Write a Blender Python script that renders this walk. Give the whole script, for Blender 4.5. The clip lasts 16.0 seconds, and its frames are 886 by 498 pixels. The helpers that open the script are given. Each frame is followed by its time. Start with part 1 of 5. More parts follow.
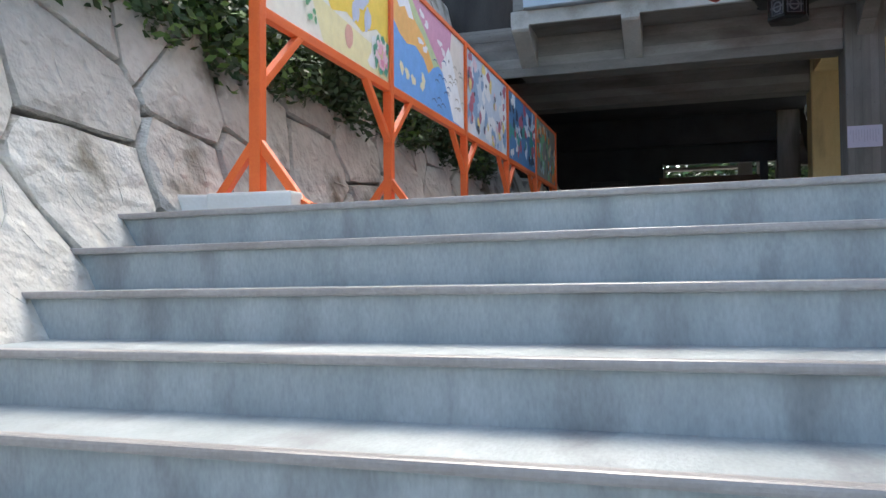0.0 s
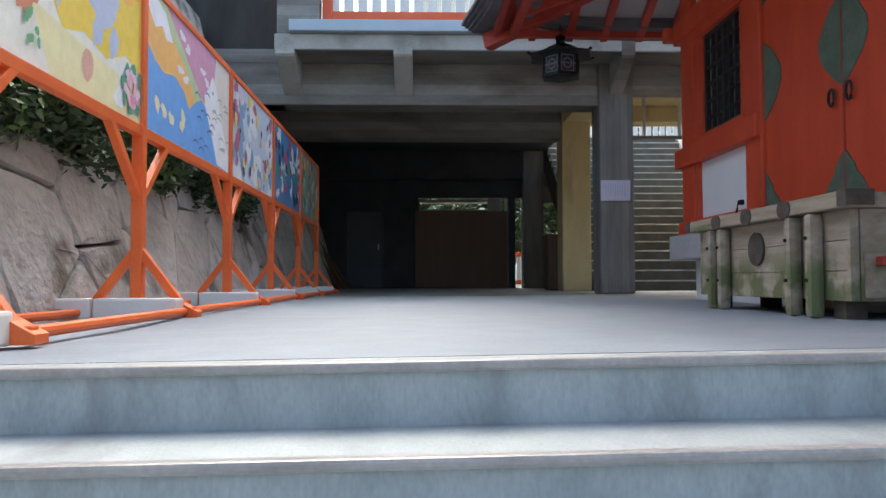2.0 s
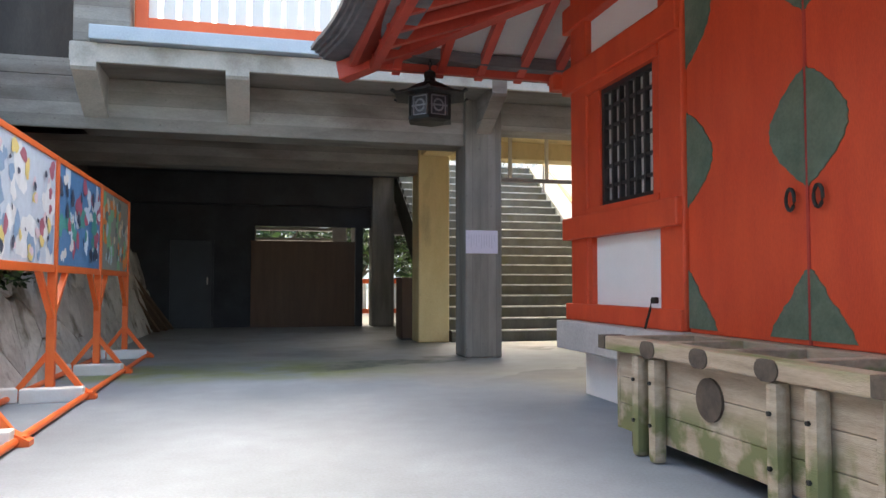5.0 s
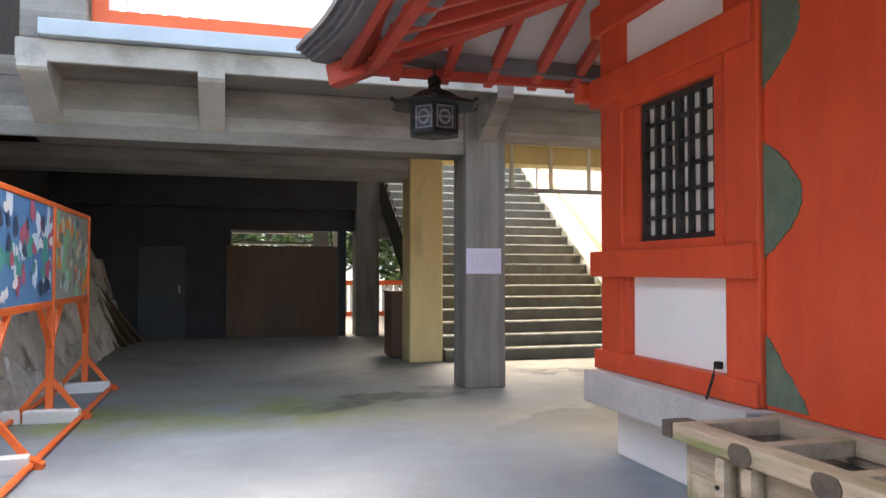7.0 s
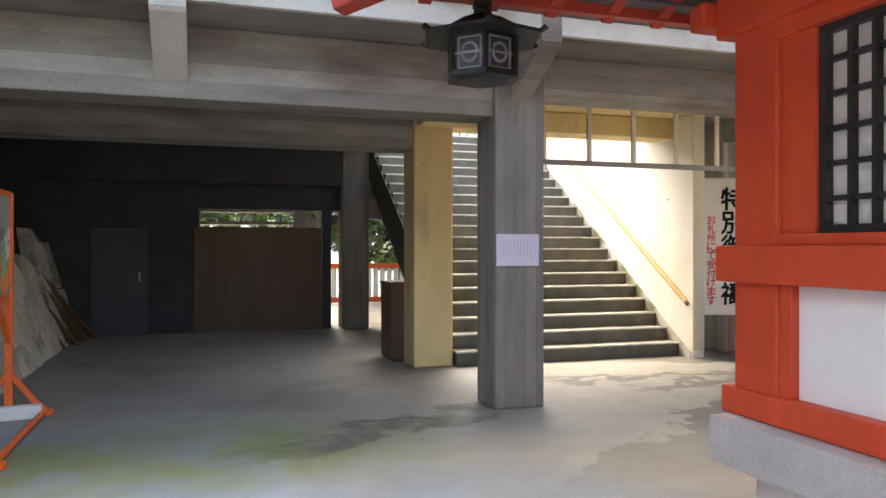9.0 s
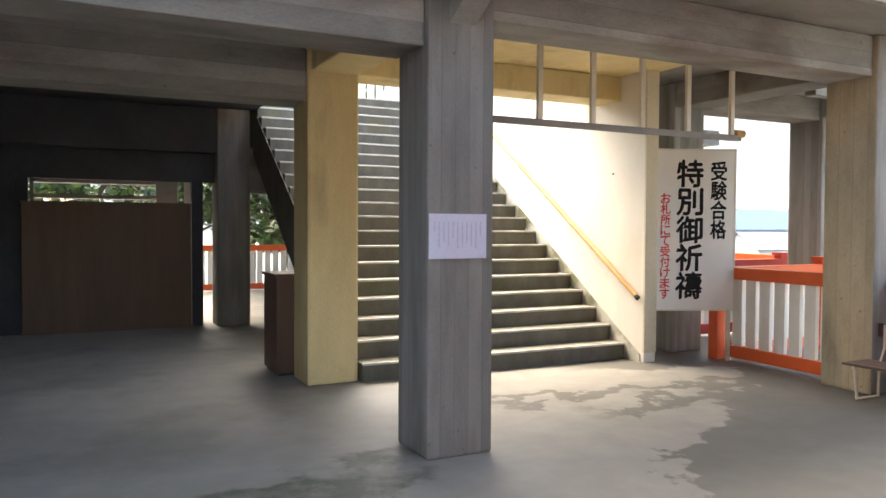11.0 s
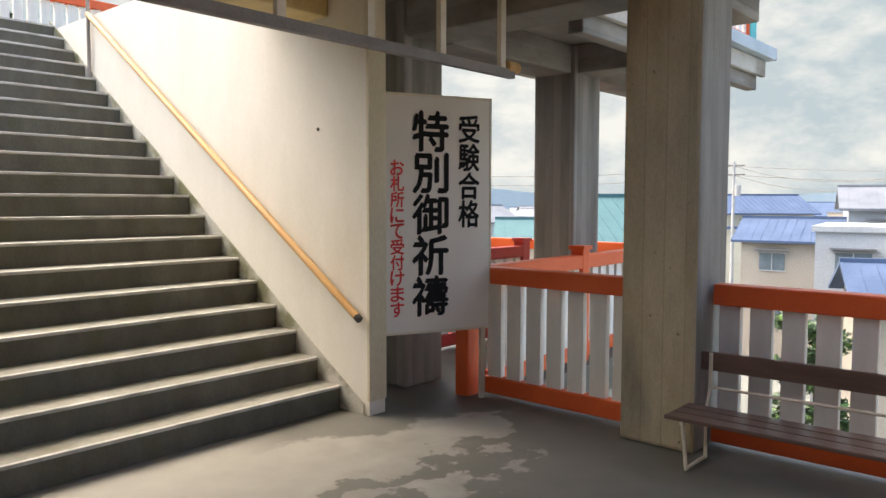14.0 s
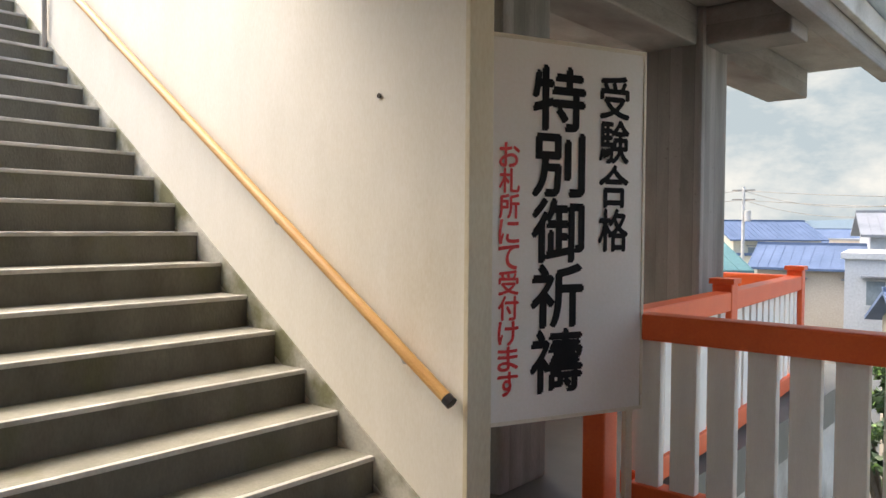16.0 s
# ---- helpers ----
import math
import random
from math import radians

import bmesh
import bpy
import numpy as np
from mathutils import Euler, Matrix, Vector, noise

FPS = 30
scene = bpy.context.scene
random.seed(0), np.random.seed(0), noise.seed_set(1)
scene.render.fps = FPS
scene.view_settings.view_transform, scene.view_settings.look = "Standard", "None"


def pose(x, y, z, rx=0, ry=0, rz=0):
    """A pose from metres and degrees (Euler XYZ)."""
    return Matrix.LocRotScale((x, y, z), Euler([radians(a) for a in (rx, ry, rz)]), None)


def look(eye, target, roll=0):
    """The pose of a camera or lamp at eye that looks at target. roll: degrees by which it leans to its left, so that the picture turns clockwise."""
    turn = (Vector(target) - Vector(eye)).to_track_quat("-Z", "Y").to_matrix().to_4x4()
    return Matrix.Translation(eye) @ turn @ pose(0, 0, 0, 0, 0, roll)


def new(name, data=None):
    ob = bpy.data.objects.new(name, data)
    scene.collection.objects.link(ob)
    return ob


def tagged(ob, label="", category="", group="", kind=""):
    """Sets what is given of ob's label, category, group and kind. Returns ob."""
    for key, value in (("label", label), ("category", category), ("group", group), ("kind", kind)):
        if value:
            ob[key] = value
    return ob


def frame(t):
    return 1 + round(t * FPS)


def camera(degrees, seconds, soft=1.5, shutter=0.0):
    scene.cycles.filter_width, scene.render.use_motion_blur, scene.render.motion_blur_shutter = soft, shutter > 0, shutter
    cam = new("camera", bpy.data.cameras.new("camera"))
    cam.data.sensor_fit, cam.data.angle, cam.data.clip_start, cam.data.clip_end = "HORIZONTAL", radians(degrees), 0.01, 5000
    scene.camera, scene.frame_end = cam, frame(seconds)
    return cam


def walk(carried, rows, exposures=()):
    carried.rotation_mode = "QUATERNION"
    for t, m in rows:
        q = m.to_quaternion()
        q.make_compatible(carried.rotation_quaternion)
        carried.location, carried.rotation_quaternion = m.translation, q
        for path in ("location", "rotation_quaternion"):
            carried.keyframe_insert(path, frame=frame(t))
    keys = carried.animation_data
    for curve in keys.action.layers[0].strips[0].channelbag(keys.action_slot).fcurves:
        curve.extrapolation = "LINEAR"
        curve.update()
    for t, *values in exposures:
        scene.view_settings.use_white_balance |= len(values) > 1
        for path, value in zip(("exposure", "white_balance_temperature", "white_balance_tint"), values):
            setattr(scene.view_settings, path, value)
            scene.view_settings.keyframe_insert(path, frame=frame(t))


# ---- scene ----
cam = camera(61.3, 16.0)
PATH = [
    (0, (0.073, -0.171, -0.249), (-0.545, 1.73, -0.196), -0.5),
    (0.5, (-0.053, -0.055, -0.099), (-0.434, 1.907, -0.043), -0.1),
    (1, (-0.147, 0.161, -0.067), (-0.313, 2.153, -0.001), -0.2),
    (1.5, (-0.233, 0.374, 0.057), (-0.272, 2.372, 0.132), -0.3),
    (2, (-0.354, 0.558, 0.189), (-0.292, 2.555, 0.271), -0.2),
    (2.5, (-0.362, 0.762, 0.293), (-0.178, 2.752, 0.376), -0.3),
    (3, (-0.406, 0.987, 0.41), (-0.116, 2.964, 0.501), -0.2),
    (3.5, (-0.393, 1.182, 0.529), (-0.029, 3.146, 0.621), -0.2),
    (4, (-0.349, 1.38, 0.653), (0.076, 3.332, 0.745), -0.2),
    (4.2, (-0.363, 1.489, 0.681), (0.078, 3.437, 0.779), -0.1),
    (6.5, (-0.325, 2.456, 1.193), (0.208, 4.383, 1.259), -0.2),
    (7, (-0.38, 2.704, 1.238), (0.167, 4.627, 1.297), -0.0),
    (7.5, (-0.42, 2.993, 1.339), (0.134, 4.914, 1.39), 0.2),
    (8, (-0.401, 3.396, 1.348), (0.177, 5.31, 1.377), -0.0),
    (8.2, (-0.388, 3.583, 1.354), (0.195, 5.496, 1.378), -0.0),
    (10.3, (-0.103, 5.605, 1.363), (0.657, 7.455, 1.314), 0.2),
    (10.5, (-0.028, 5.764, 1.383), (0.765, 7.599, 1.331), 0.3),
    (11, (0.118, 6.205, 1.399), (1.007, 7.995, 1.34), 0.3),
    (11.5, (0.362, 6.618, 1.381), (1.376, 8.34, 1.307), 0.2),
    (12, (0.607, 7.006, 1.381), (1.729, 8.659, 1.298), 0.3),
    (12.5, (0.886, 7.386, 1.395), (2.122, 8.955, 1.3), 0.2),
    (13, (1.236, 7.726, 1.412), (2.579, 9.205, 1.311), 0.2),
    (13.5, (1.551, 8.115, 1.437), (2.983, 9.507, 1.331), 0.2),
    (14, (1.943, 8.495, 1.47), (3.448, 9.806, 1.345), 0.1),
    (14.5, (2.245, 8.894, 1.47), (3.787, 10.161, 1.351), 0.0),
    (15, (2.537, 9.328, 1.444), (4.105, 10.563, 1.33), 0.2),
    (15.2, (2.677, 9.548, 1.425), (4.252, 10.777, 1.336), 0.3),
    (15.5, (2.787, 9.843, 1.412), (4.373, 11.06, 1.327), -0.1),
    (16, (3.024, 10.28, 1.395), (4.544, 11.578, 1.337), 0.4),
]
walk(cam, [(t, look(eye, target, roll)) for t, eye, target, roll in PATH],
     exposures=[(0, 1.88, 6350, 5), (2, 1.85, 6400, 5), (4, 2.33, 6850, 6), (6.5, 2.92, 7450, 8), (8.2, 3.02, 7500, 10), (10.5, 3.08, 7300, 9), (11.5, 2.95, 7250, 9), (12.5, 2.63, 7200, 9), (13.5, 2.15, 7050, 9), (14.5, 2.08, 7000, 9), (16, 2.1, 7050, 10)])

# ---- light ----
world = bpy.data.worlds.new("sky")
scene.world = world
world.use_nodes = True
wn = world.node_tree.nodes
sky = wn.new("ShaderNodeTexSky")
sky.sky_type, sky.sun_disc = "NISHITA", False
sky.sun_elevation, sky.sun_rotation = radians(57), radians(-12)
sky.air_density, sky.dust_density, sky.ozone_density = 1.0, 4.0, 1.0
world.node_tree.links.new(sky.outputs[0], wn["Background"].inputs[0])
wn["Background"].inputs[1].default_value = 0.15
sun_data = bpy.data.lights.new("sun", "SUN")
sun_data.energy, sun_data.angle, sun_data.color = 1.05, radians(75), (1.0, 0.96, 0.89)
sun = new("sun", sun_data)
sun.matrix_world = look((-3, 14, 22), (0, 0, 0))


# ---- materials ----
def material(name, c1, c2, rough=0.7, scale=3.0, fine=60.0, bump=0.15, metal=0.0, stretch=(1, 1, 1), stain=None, stain_scale=0.8, stain_lo=0.52, stain_hi=0.7, rough2=None, random_tint=0.0, pits=None, boards=None, deep=0.01):
    m = bpy.data.materials.new(name)
    m.use_nodes = True
    n, l = m.node_tree.nodes, m.node_tree.links
    b = n["Principled BSDF"]
    co, mp = n.new("ShaderNodeTexCoord"), n.new("ShaderNodeMapping")
    mp.inputs["Scale"].default_value = stretch
    l.new(co.outputs["Object"], mp.inputs[0])
    big, small = n.new("ShaderNodeTexNoise"), n.new("ShaderNodeTexNoise")
    big.inputs["Scale"].default_value, big.inputs["Detail"].default_value, big.inputs["Roughness"].default_value = scale, 6, 0.6
    small.inputs["Scale"].default_value, small.inputs["Detail"].default_value = fine, 3
    l.new(mp.outputs[0], big.inputs[0]); l.new(mp.outputs[0], small.inputs[0])
    mix = n.new("ShaderNodeMix"); mix.data_type = "RGBA"
    ramp = n.new("ShaderNodeValToRGB")
    ramp.color_ramp.elements[0].position, ramp.color_ramp.elements[1].position = 0.32, 0.68
    l.new(big.outputs["Fac"], ramp.inputs[0]); l.new(ramp.outputs[0], mix.inputs[0])
    mix.inputs[6].default_value, mix.inputs[7].default_value = (*c1, 1), (*c2, 1)
    out = mix.outputs[2]
    if stain:
        st, r2, mx = n.new("ShaderNodeTexNoise"), n.new("ShaderNodeValToRGB"), n.new("ShaderNodeMix")
        mx.data_type = "RGBA"
        st.inputs["Scale"].default_value, st.inputs["Detail"].default_value = stain_scale, 7
        r2.color_ramp.elements[0].position, r2.color_ramp.elements[1].position = stain_lo, stain_hi
        l.new(mp.outputs[0], st.inputs[0]); l.new(st.outputs["Fac"], r2.inputs[0]); l.new(r2.outputs[0], mx.inputs[0])
        l.new(out, mx.inputs[6]); mx.inputs[7].default_value = (*stain, 1)
        out = mx.outputs[2]
    if pits:
        pn, pr, pm, pv = n.new("ShaderNodeTexNoise"), n.new("ShaderNodeMapRange"), n.new("ShaderNodeMix"), n.new("ShaderNodeMapping")
        pv.inputs["Scale"].default_value = (1, 1, 0.8)
        pn.inputs["Scale"].default_value, pn.inputs["Detail"].default_value = 26.0, 3
        pr.inputs["From Min"].default_value, pr.inputs["From Max"].default_value = 0.69, 0.80
        pm.data_type = "RGBA"
        l.new(co.outputs["Object"], pv.inputs[0]); l.new(pv.outputs[0], pn.inputs[0]); l.new(pn.outputs["Fac"], pr.inputs[0]); l.new(pr.outputs[0], pm.inputs[0])
        l.new(out, pm.inputs[6]); pm.inputs[7].default_value = (*pits, 1)
        out = pm.outputs[2]
    if boards:
        # imprint of the shuttering boards: each strip a tone of its own, with a fine dark seam
        ax, count = boards
        sx, su, fl, fr, wn2, tone, seam, mul = (n.new("ShaderNodeSeparateXYZ"), n.new("ShaderNodeMath"), n.new("ShaderNodeMath"), n.new("ShaderNodeMath"), n.new("ShaderNodeTexWhiteNoise"), n.new("ShaderNodeMapRange"), n.new("ShaderNodeMapRange"), n.new("ShaderNodeMath"))
        l.new(co.outputs["Object"], sx.inputs[0])
        if ax == "z":
            su.operation = "MULTIPLY"; su.inputs[1].default_value = count
            l.new(sx.outputs["Z"], su.inputs[0]); strip = su.outputs[0]
        else:
            mu = n.new("ShaderNodeMath"); mu.operation = "MULTIPLY"; mu.inputs[1].default_value = count
            l.new(sx.outputs["X"], su.inputs[0]); l.new(sx.outputs["Y"], su.inputs[1]); l.new(su.outputs[0], mu.inputs[0]); strip = mu.outputs[0]
        fl.operation, fr.operation, mul.operation, wn2.noise_dimensions = "FLOOR", "FRACT", "MULTIPLY", "1D"
        l.new(strip, fl.inputs[0]); l.new(strip, fr.inputs[0]); l.new(fl.outputs[0], wn2.inputs["W"])
        tone.inputs["To Min"].default_value, tone.inputs["To Max"].default_value = 0.80, 1.12
        seam.inputs["From Max"].default_value, seam.inputs["To Min"].default_value = 0.07, 0.72
        l.new(wn2.outputs["Value"], tone.inputs[0]); l.new(fr.outputs[0], seam.inputs[0])
        l.new(tone.outputs[0], mul.inputs[0]); l.new(seam.outputs[0], mul.inputs[1])
        bh = n.new("ShaderNodeHueSaturation")
        l.new(mul.outputs[0], bh.inputs["Value"]); l.new(out, bh.inputs["Color"])
        out = bh.outputs[0]
    sp = n.new("ShaderNodeMix"); sp.data_type, sp.blend_type = "RGBA", "OVERLAY"
    sp.inputs[0].default_value = 0.22
    l.new(out, sp.inputs[6]); l.new(small.outputs["Fac"], sp.inputs[7])
    out = sp.outputs[2]
    if random_tint:
        oi, hs, mr = n.new("ShaderNodeObjectInfo"), n.new("ShaderNodeHueSaturation"), n.new("ShaderNodeMapRange")
        mr.inputs["To Min"].default_value, mr.inputs["To Max"].default_value = 1 - random_tint, 1 + random_tint
        l.new(oi.outputs["Random"], mr.inputs[0]); l.new(mr.outputs[0], hs.inputs["Value"]); l.new(out, hs.inputs["Color"])
        out = hs.outputs[0]
    l.new(out, b.inputs["Base Color"])
    b.inputs["Roughness"].default_value, b.inputs["Metallic"].default_value = rough, metal
    if rough2 is not None:
        rr = n.new("ShaderNodeMapRange")
        rr.inputs["To Min"].default_value, rr.inputs["To Max"].default_value = rough, rough2
        l.new(ramp.outputs[0], rr.inputs[0]); l.new(rr.outputs[0], b.inputs["Roughness"])
    if bump:
        ad, bp = n.new("ShaderNodeMath"), n.new("ShaderNodeBump")
        l.new(big.outputs["Fac"], ad.inputs[0]); l.new(small.outputs["Fac"], ad.inputs[1])
        bp.inputs["Strength"].default_value, bp.inputs["Distance"].default_value = bump, deep
        l.new(ad.outputs[0], bp.inputs["Height"]); l.new(bp.outputs[0], b.inputs["Normal"])
    return m


CONCRETE = material("board_formed_concrete", (0.22, 0.206, 0.183), (0.29, 0.272, 0.24), 0.85, 2.0, 45, 0.3, stretch=(5, 5, 0.9), stain=(0.17, 0.155, 0.13), stain_scale=0.9, pits=(0.12, 0.105, 0.085), boards=("xy", 10.5))
CONCRETE_TAN = material("tan_weathered_concrete", (0.47, 0.39, 0.245), (0.60, 0.51, 0.34), 0.85, 2.0, 45, 0.3, stretch=(3, 3, 0.9), stain=(0.27, 0.235, 0.165), stain_scale=1.0, pits=(0.17, 0.14, 0.10), boards=("xy", 7.5))
CONCRETE_H = material("beam_concrete", (0.25, 0.235, 0.21), (0.36, 0.34, 0.30), 0.85, 2.0, 45, 0.3, stretch=(0.9, 2, 3), stain=(0.16, 0.125, 0.105), stain_scale=0.8, pits=(0.13, 0.115, 0.09), boards=("z", 7.3))
CONCRETE_PALE = material("pale_fascia_concrete", (0.42, 0.41, 0.37), (0.55, 0.53, 0.48), 0.8, 2.5, 50, 0.2, stain=(0.24, 0.22, 0.18), stain_scale=1.6)
TAN = material("tan_painted_concrete", (0.63, 0.49, 0.235), (0.73, 0.585, 0.30), 0.7, 2.2, 60, 0.2, stretch=(2, 2, 0.6), stain=(0.38, 0.29, 0.16), stain_scale=1.5, stain_lo=0.6, stain_hi=0.8, pits=(0.34, 0.25, 0.13))
FLOOR = material("worn_concrete_floor", (0.165, 0.195, 0.235), (0.235, 0.27, 0.315), 0.5, 1.1, 70, 0.10, rough2=0.68)


def wet_patches(m):
    """Crisp damp stains under the terrace and a green algae bloom at its mouth."""
    n, l = m.node_tree.nodes, m.node_tree.links
    b = n["Principled BSDF"]
    base = b.inputs["Base Color"].links[0].from_socket
    co, xyz = n.new("ShaderNodeTexCoord"), n.new("ShaderNodeSeparateXYZ")
    l.new(co.outputs["Object"], xyz.inputs[0])
    def noise_ramp(scale, lo, hi):
        t, r = n.new("ShaderNodeTexNoise"), n.new("ShaderNodeMapRange")
        t.inputs["Scale"].default_value, t.inputs["Detail"].default_value, t.inputs["Roughness"].default_value = scale, 6, 0.62
        r.inputs["From Min"].default_value, r.inputs["From Max"].default_value = lo, hi
        l.new(co.outputs["Object"], t.inputs[0]); l.new(t.outputs["Fac"], r.inputs[0])
        return r.outputs[0]
    def gate(socket, a, b_):
        r = n.new("ShaderNodeMapRange")
        r.inputs["From Min"].default_value, r.inputs["From Max"].default_value = a, b_
        l.new(socket, r.inputs[0])
        return r.outputs[0]
    def times(u, v):
        k = n.new("ShaderNodeMath"); k.operation = "MULTIPLY"
        l.new(u, k.inputs[0]); l.new(v, k.inputs[1])
        return k.outputs[0]
    def over(col, fac, c):
        k = n.new("ShaderNodeMix"); k.data_type = "RGBA"
        l.new(fac, k.inputs[0]); l.new(col, k.inputs[6]); k.inputs[7].default_value = (*c, 1)
        return k.outputs[2]
    def lin(a, b_, c, noise_scale, k):
        """a x + b y + c, its zero line frayed by noise."""
        t, m1, m2, m3 = n.new("ShaderNodeTexNoise"), n.new("ShaderNodeMath"), n.new("ShaderNodeMath"), n.new("ShaderNodeMath")
        t.inputs["Scale"].default_value, t.inputs["Detail"].default_value, t.inputs["Roughness"].default_value = noise_scale, 6, 0.58
        for m_, v in ((m1, a), (m2, b_), (m3, k)):
            m_.operation = "MULTIPLY_ADD"
            m_.inputs[1].default_value = v
        l.new(co.outputs["Object"], t.inputs[0])
        m1.inputs[2].default_value = c - 0.5 * k
        l.new(xyz.outputs["X"], m1.inputs[0]); l.new(xyz.outputs["Y"], m2.inputs[0]); l.new(m1.outputs[0], m2.inputs[2])
        l.new(t.outputs["Fac"], m3.inputs[0]); l.new(m2.outputs[0], m3.inputs[2])
        return m3.outputs[0]
    def band(socket, half):
        k = n.new("ShaderNodeMath"); k.operation = "ABSOLUTE"
        l.new(socket, k.inputs[0])
        return gate(k.outputs[0], half, half * 0.7)
    def most(u, v):
        k = n.new("ShaderNodeMath"); k.operation = "MAXIMUM"
        l.new(u, k.inputs[0]); l.new(v, k.inputs[1])
        return k.outputs[0]
    X, Y = xyz.outputs["X"], xyz.outputs["Y"]
    # Fades the blue-grey floor to warm grey towards hall and shrine.
    warm_grey = gate(lin(0.8, 1.0, -9.3, 0.9, 2.2), -0.5, 0.7)
    damp = times(noise_ramp(0.7, 0.50, 0.62), gate(Y, 9.0, 11.0))
    shore = times(gate(lin(0.75, -1.0, 6.95, 1.5, 2.0), -0.03, 0.03), gate(Y, 8.0, 9.4))
    rivers = most(times(band(lin(0.06, 1.0, -11.5, 1.7, 1.5), 0.10), gate(X, 2.9, 3.2)), times(band(lin(-0.22, 1.0, -9.85, 1.9, 1.7), 0.12), gate(X, 3.5, 3.9)))
    foot = times(gate(lin(0.25, 1.0, -13.2, 2.2, 1.0), -0.04, 0.04), gate(X, 4.4, 4.8))
    wet = most(most(shore, rivers), foot)
    algae = times(times(noise_ramp(1.8, 0.30, 0.54), gate(lin(0.0, 1.0, -8.9, 1.2, 1.0), -0.3, 0.3)), times(gate(lin(0.0, -1.0, 10.25, 1.2, 1.0), -0.3, 0.35), gate(X, 1.5, 0.5)))
    # Dark grey-green streak reaching west from the front column's foot.
    dark_streak = times(band(lin(-0.42, 1.0, -9.45, 1.6, 1.3), 0.34), times(gate(X, -0.4, 0.5), gate(X, 2.2, 1.8)))
    col = over(base, warm_grey, (0.275, 0.26, 0.225))
    col = over(col, algae, (0.19, 0.215, 0.095))
    col = over(col, times(dark_streak, noise_ramp(3.0, 0.35, 0.55)), (0.095, 0.10, 0.072))
    col = over(col, damp, (0.215, 0.205, 0.175))
    col = over(col, wet, (0.125, 0.12, 0.10))
    grain = n.new("ShaderNodeTexNoise")
    grain.inputs["Scale"].default_value, grain.inputs["Detail"].default_value = 5.0, 8
    l.new(co.outputs["Object"], grain.inputs[0])
    gv, hv = n.new("ShaderNodeMapRange"), n.new("ShaderNodeHueSaturation")
    gv.inputs["From Min"].default_value, gv.inputs["From Max"].default_value, gv.inputs["To Min"].default_value, gv.inputs["To Max"].default_value = 0.3, 0.7, 0.93, 1.07
    l.new(grain.outputs["Fac"], gv.inputs[0]); l.new(gv.outputs[0], hv.inputs["Value"]); l.new(col, hv.inputs["Color"])
    l.new(hv.outputs[0], b.inputs["Base Color"])


wet_patches(FLOOR)
STEP = material("blue_grey_concrete_step", (0.27, 0.305, 0.315), (0.38, 0.415, 0.425), 0.55, 3.0, 60, 0.15, stretch=(2, 1, 0.8), stain=(0.20, 0.21, 0.22), stain_scale=2.2, rough2=0.65)
NOSING = material("worn_brown_nosing", (0.26, 0.24, 0.23), (0.36, 0.34, 0.33), 0.3, 4.0, 80, 0.2)
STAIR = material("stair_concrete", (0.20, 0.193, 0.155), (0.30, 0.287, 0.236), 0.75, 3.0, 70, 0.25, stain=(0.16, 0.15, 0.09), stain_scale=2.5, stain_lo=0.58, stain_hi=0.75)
# Moss colour, deepened for the shade on faces turned from the light.
RISER = material("shaded_mossy_riser", (0.085, 0.08, 0.063), (0.14, 0.133, 0.106), 0.8, 3.0, 60, 0.3, stretch=(1.5, 1, 0.7), stain=(0.10, 0.10, 0.055), stain_scale=2.2, stain_lo=0.55, stain_hi=0.75)
# Worn edge, paled further to hold the highlight along each nosing.
WORN_LIT = material("pale_worn_highlit_edge", (0.42, 0.41, 0.38), (0.56, 0.55, 0.51), 0.5, 6.0, 70, 0.2, stain=(0.30, 0.29, 0.25), stain_scale=4)
STONE = material("retaining_stone", (0.44, 0.42, 0.38), (0.60, 0.58, 0.53), 0.9, 2.6, 14, 1.0, stain=(0.19, 0.17, 0.13), stain_scale=2.2, stain_lo=0.56, stain_hi=0.68, random_tint=0.2, deep=0.035)
MORTAR = material("dark_earth_joint", (0.05, 0.045, 0.035), (0.09, 0.08, 0.06), 0.95, 5, 40, 0.5)
ORANGE = material("orange_red_painted_steel", (0.78, 0.13, 0.025), (0.86, 0.17, 0.035), 0.45, 4, 90, 0.08)
VERMILION = material("vermilion_painted_wood", (0.53, 0.055, 0.02), (0.63, 0.08, 0.027), 0.5, 3, 80, 0.1, stretch=(2, 2, 0.5))
RAILRED = material("vermilion_rail_paint", (0.70, 0.10, 0.02), (0.78, 0.13, 0.03), 0.45, 3, 80, 0.1)
# Darker than the wall vermilion: eave shade is mixed into this red.
RAFTER = material("shaded_red_rafter", (0.40, 0.045, 0.028), (0.50, 0.065, 0.04), 0.5, 3, 80, 0.1)
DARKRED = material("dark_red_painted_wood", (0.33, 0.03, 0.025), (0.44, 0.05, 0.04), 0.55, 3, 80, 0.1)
WHITE = material("white_painted_wood", (0.76, 0.735, 0.67), (0.84, 0.815, 0.75), 0.6, 3, 70, 0.08, stretch=(4, 4, 0.7))
BLOCKWHITE = material("worn_cream_white_paint", (0.74, 0.72, 0.66), (0.82, 0.80, 0.75), 0.6, 4, 70, 0.1, stain=(0.52, 0.45, 0.34), stain_scale=3.0, stain_lo=0.6, stain_hi=0.8)
PLASTER = material("white_plaster", (0.74, 0.74, 0.73), (0.80, 0.80, 0.79), 0.8, 2, 90, 0.06)
SOFFIT = material("white_soffit_board", (0.80, 0.79, 0.77), (0.86, 0.85, 0.83), 0.7, 3, 80, 0.06)
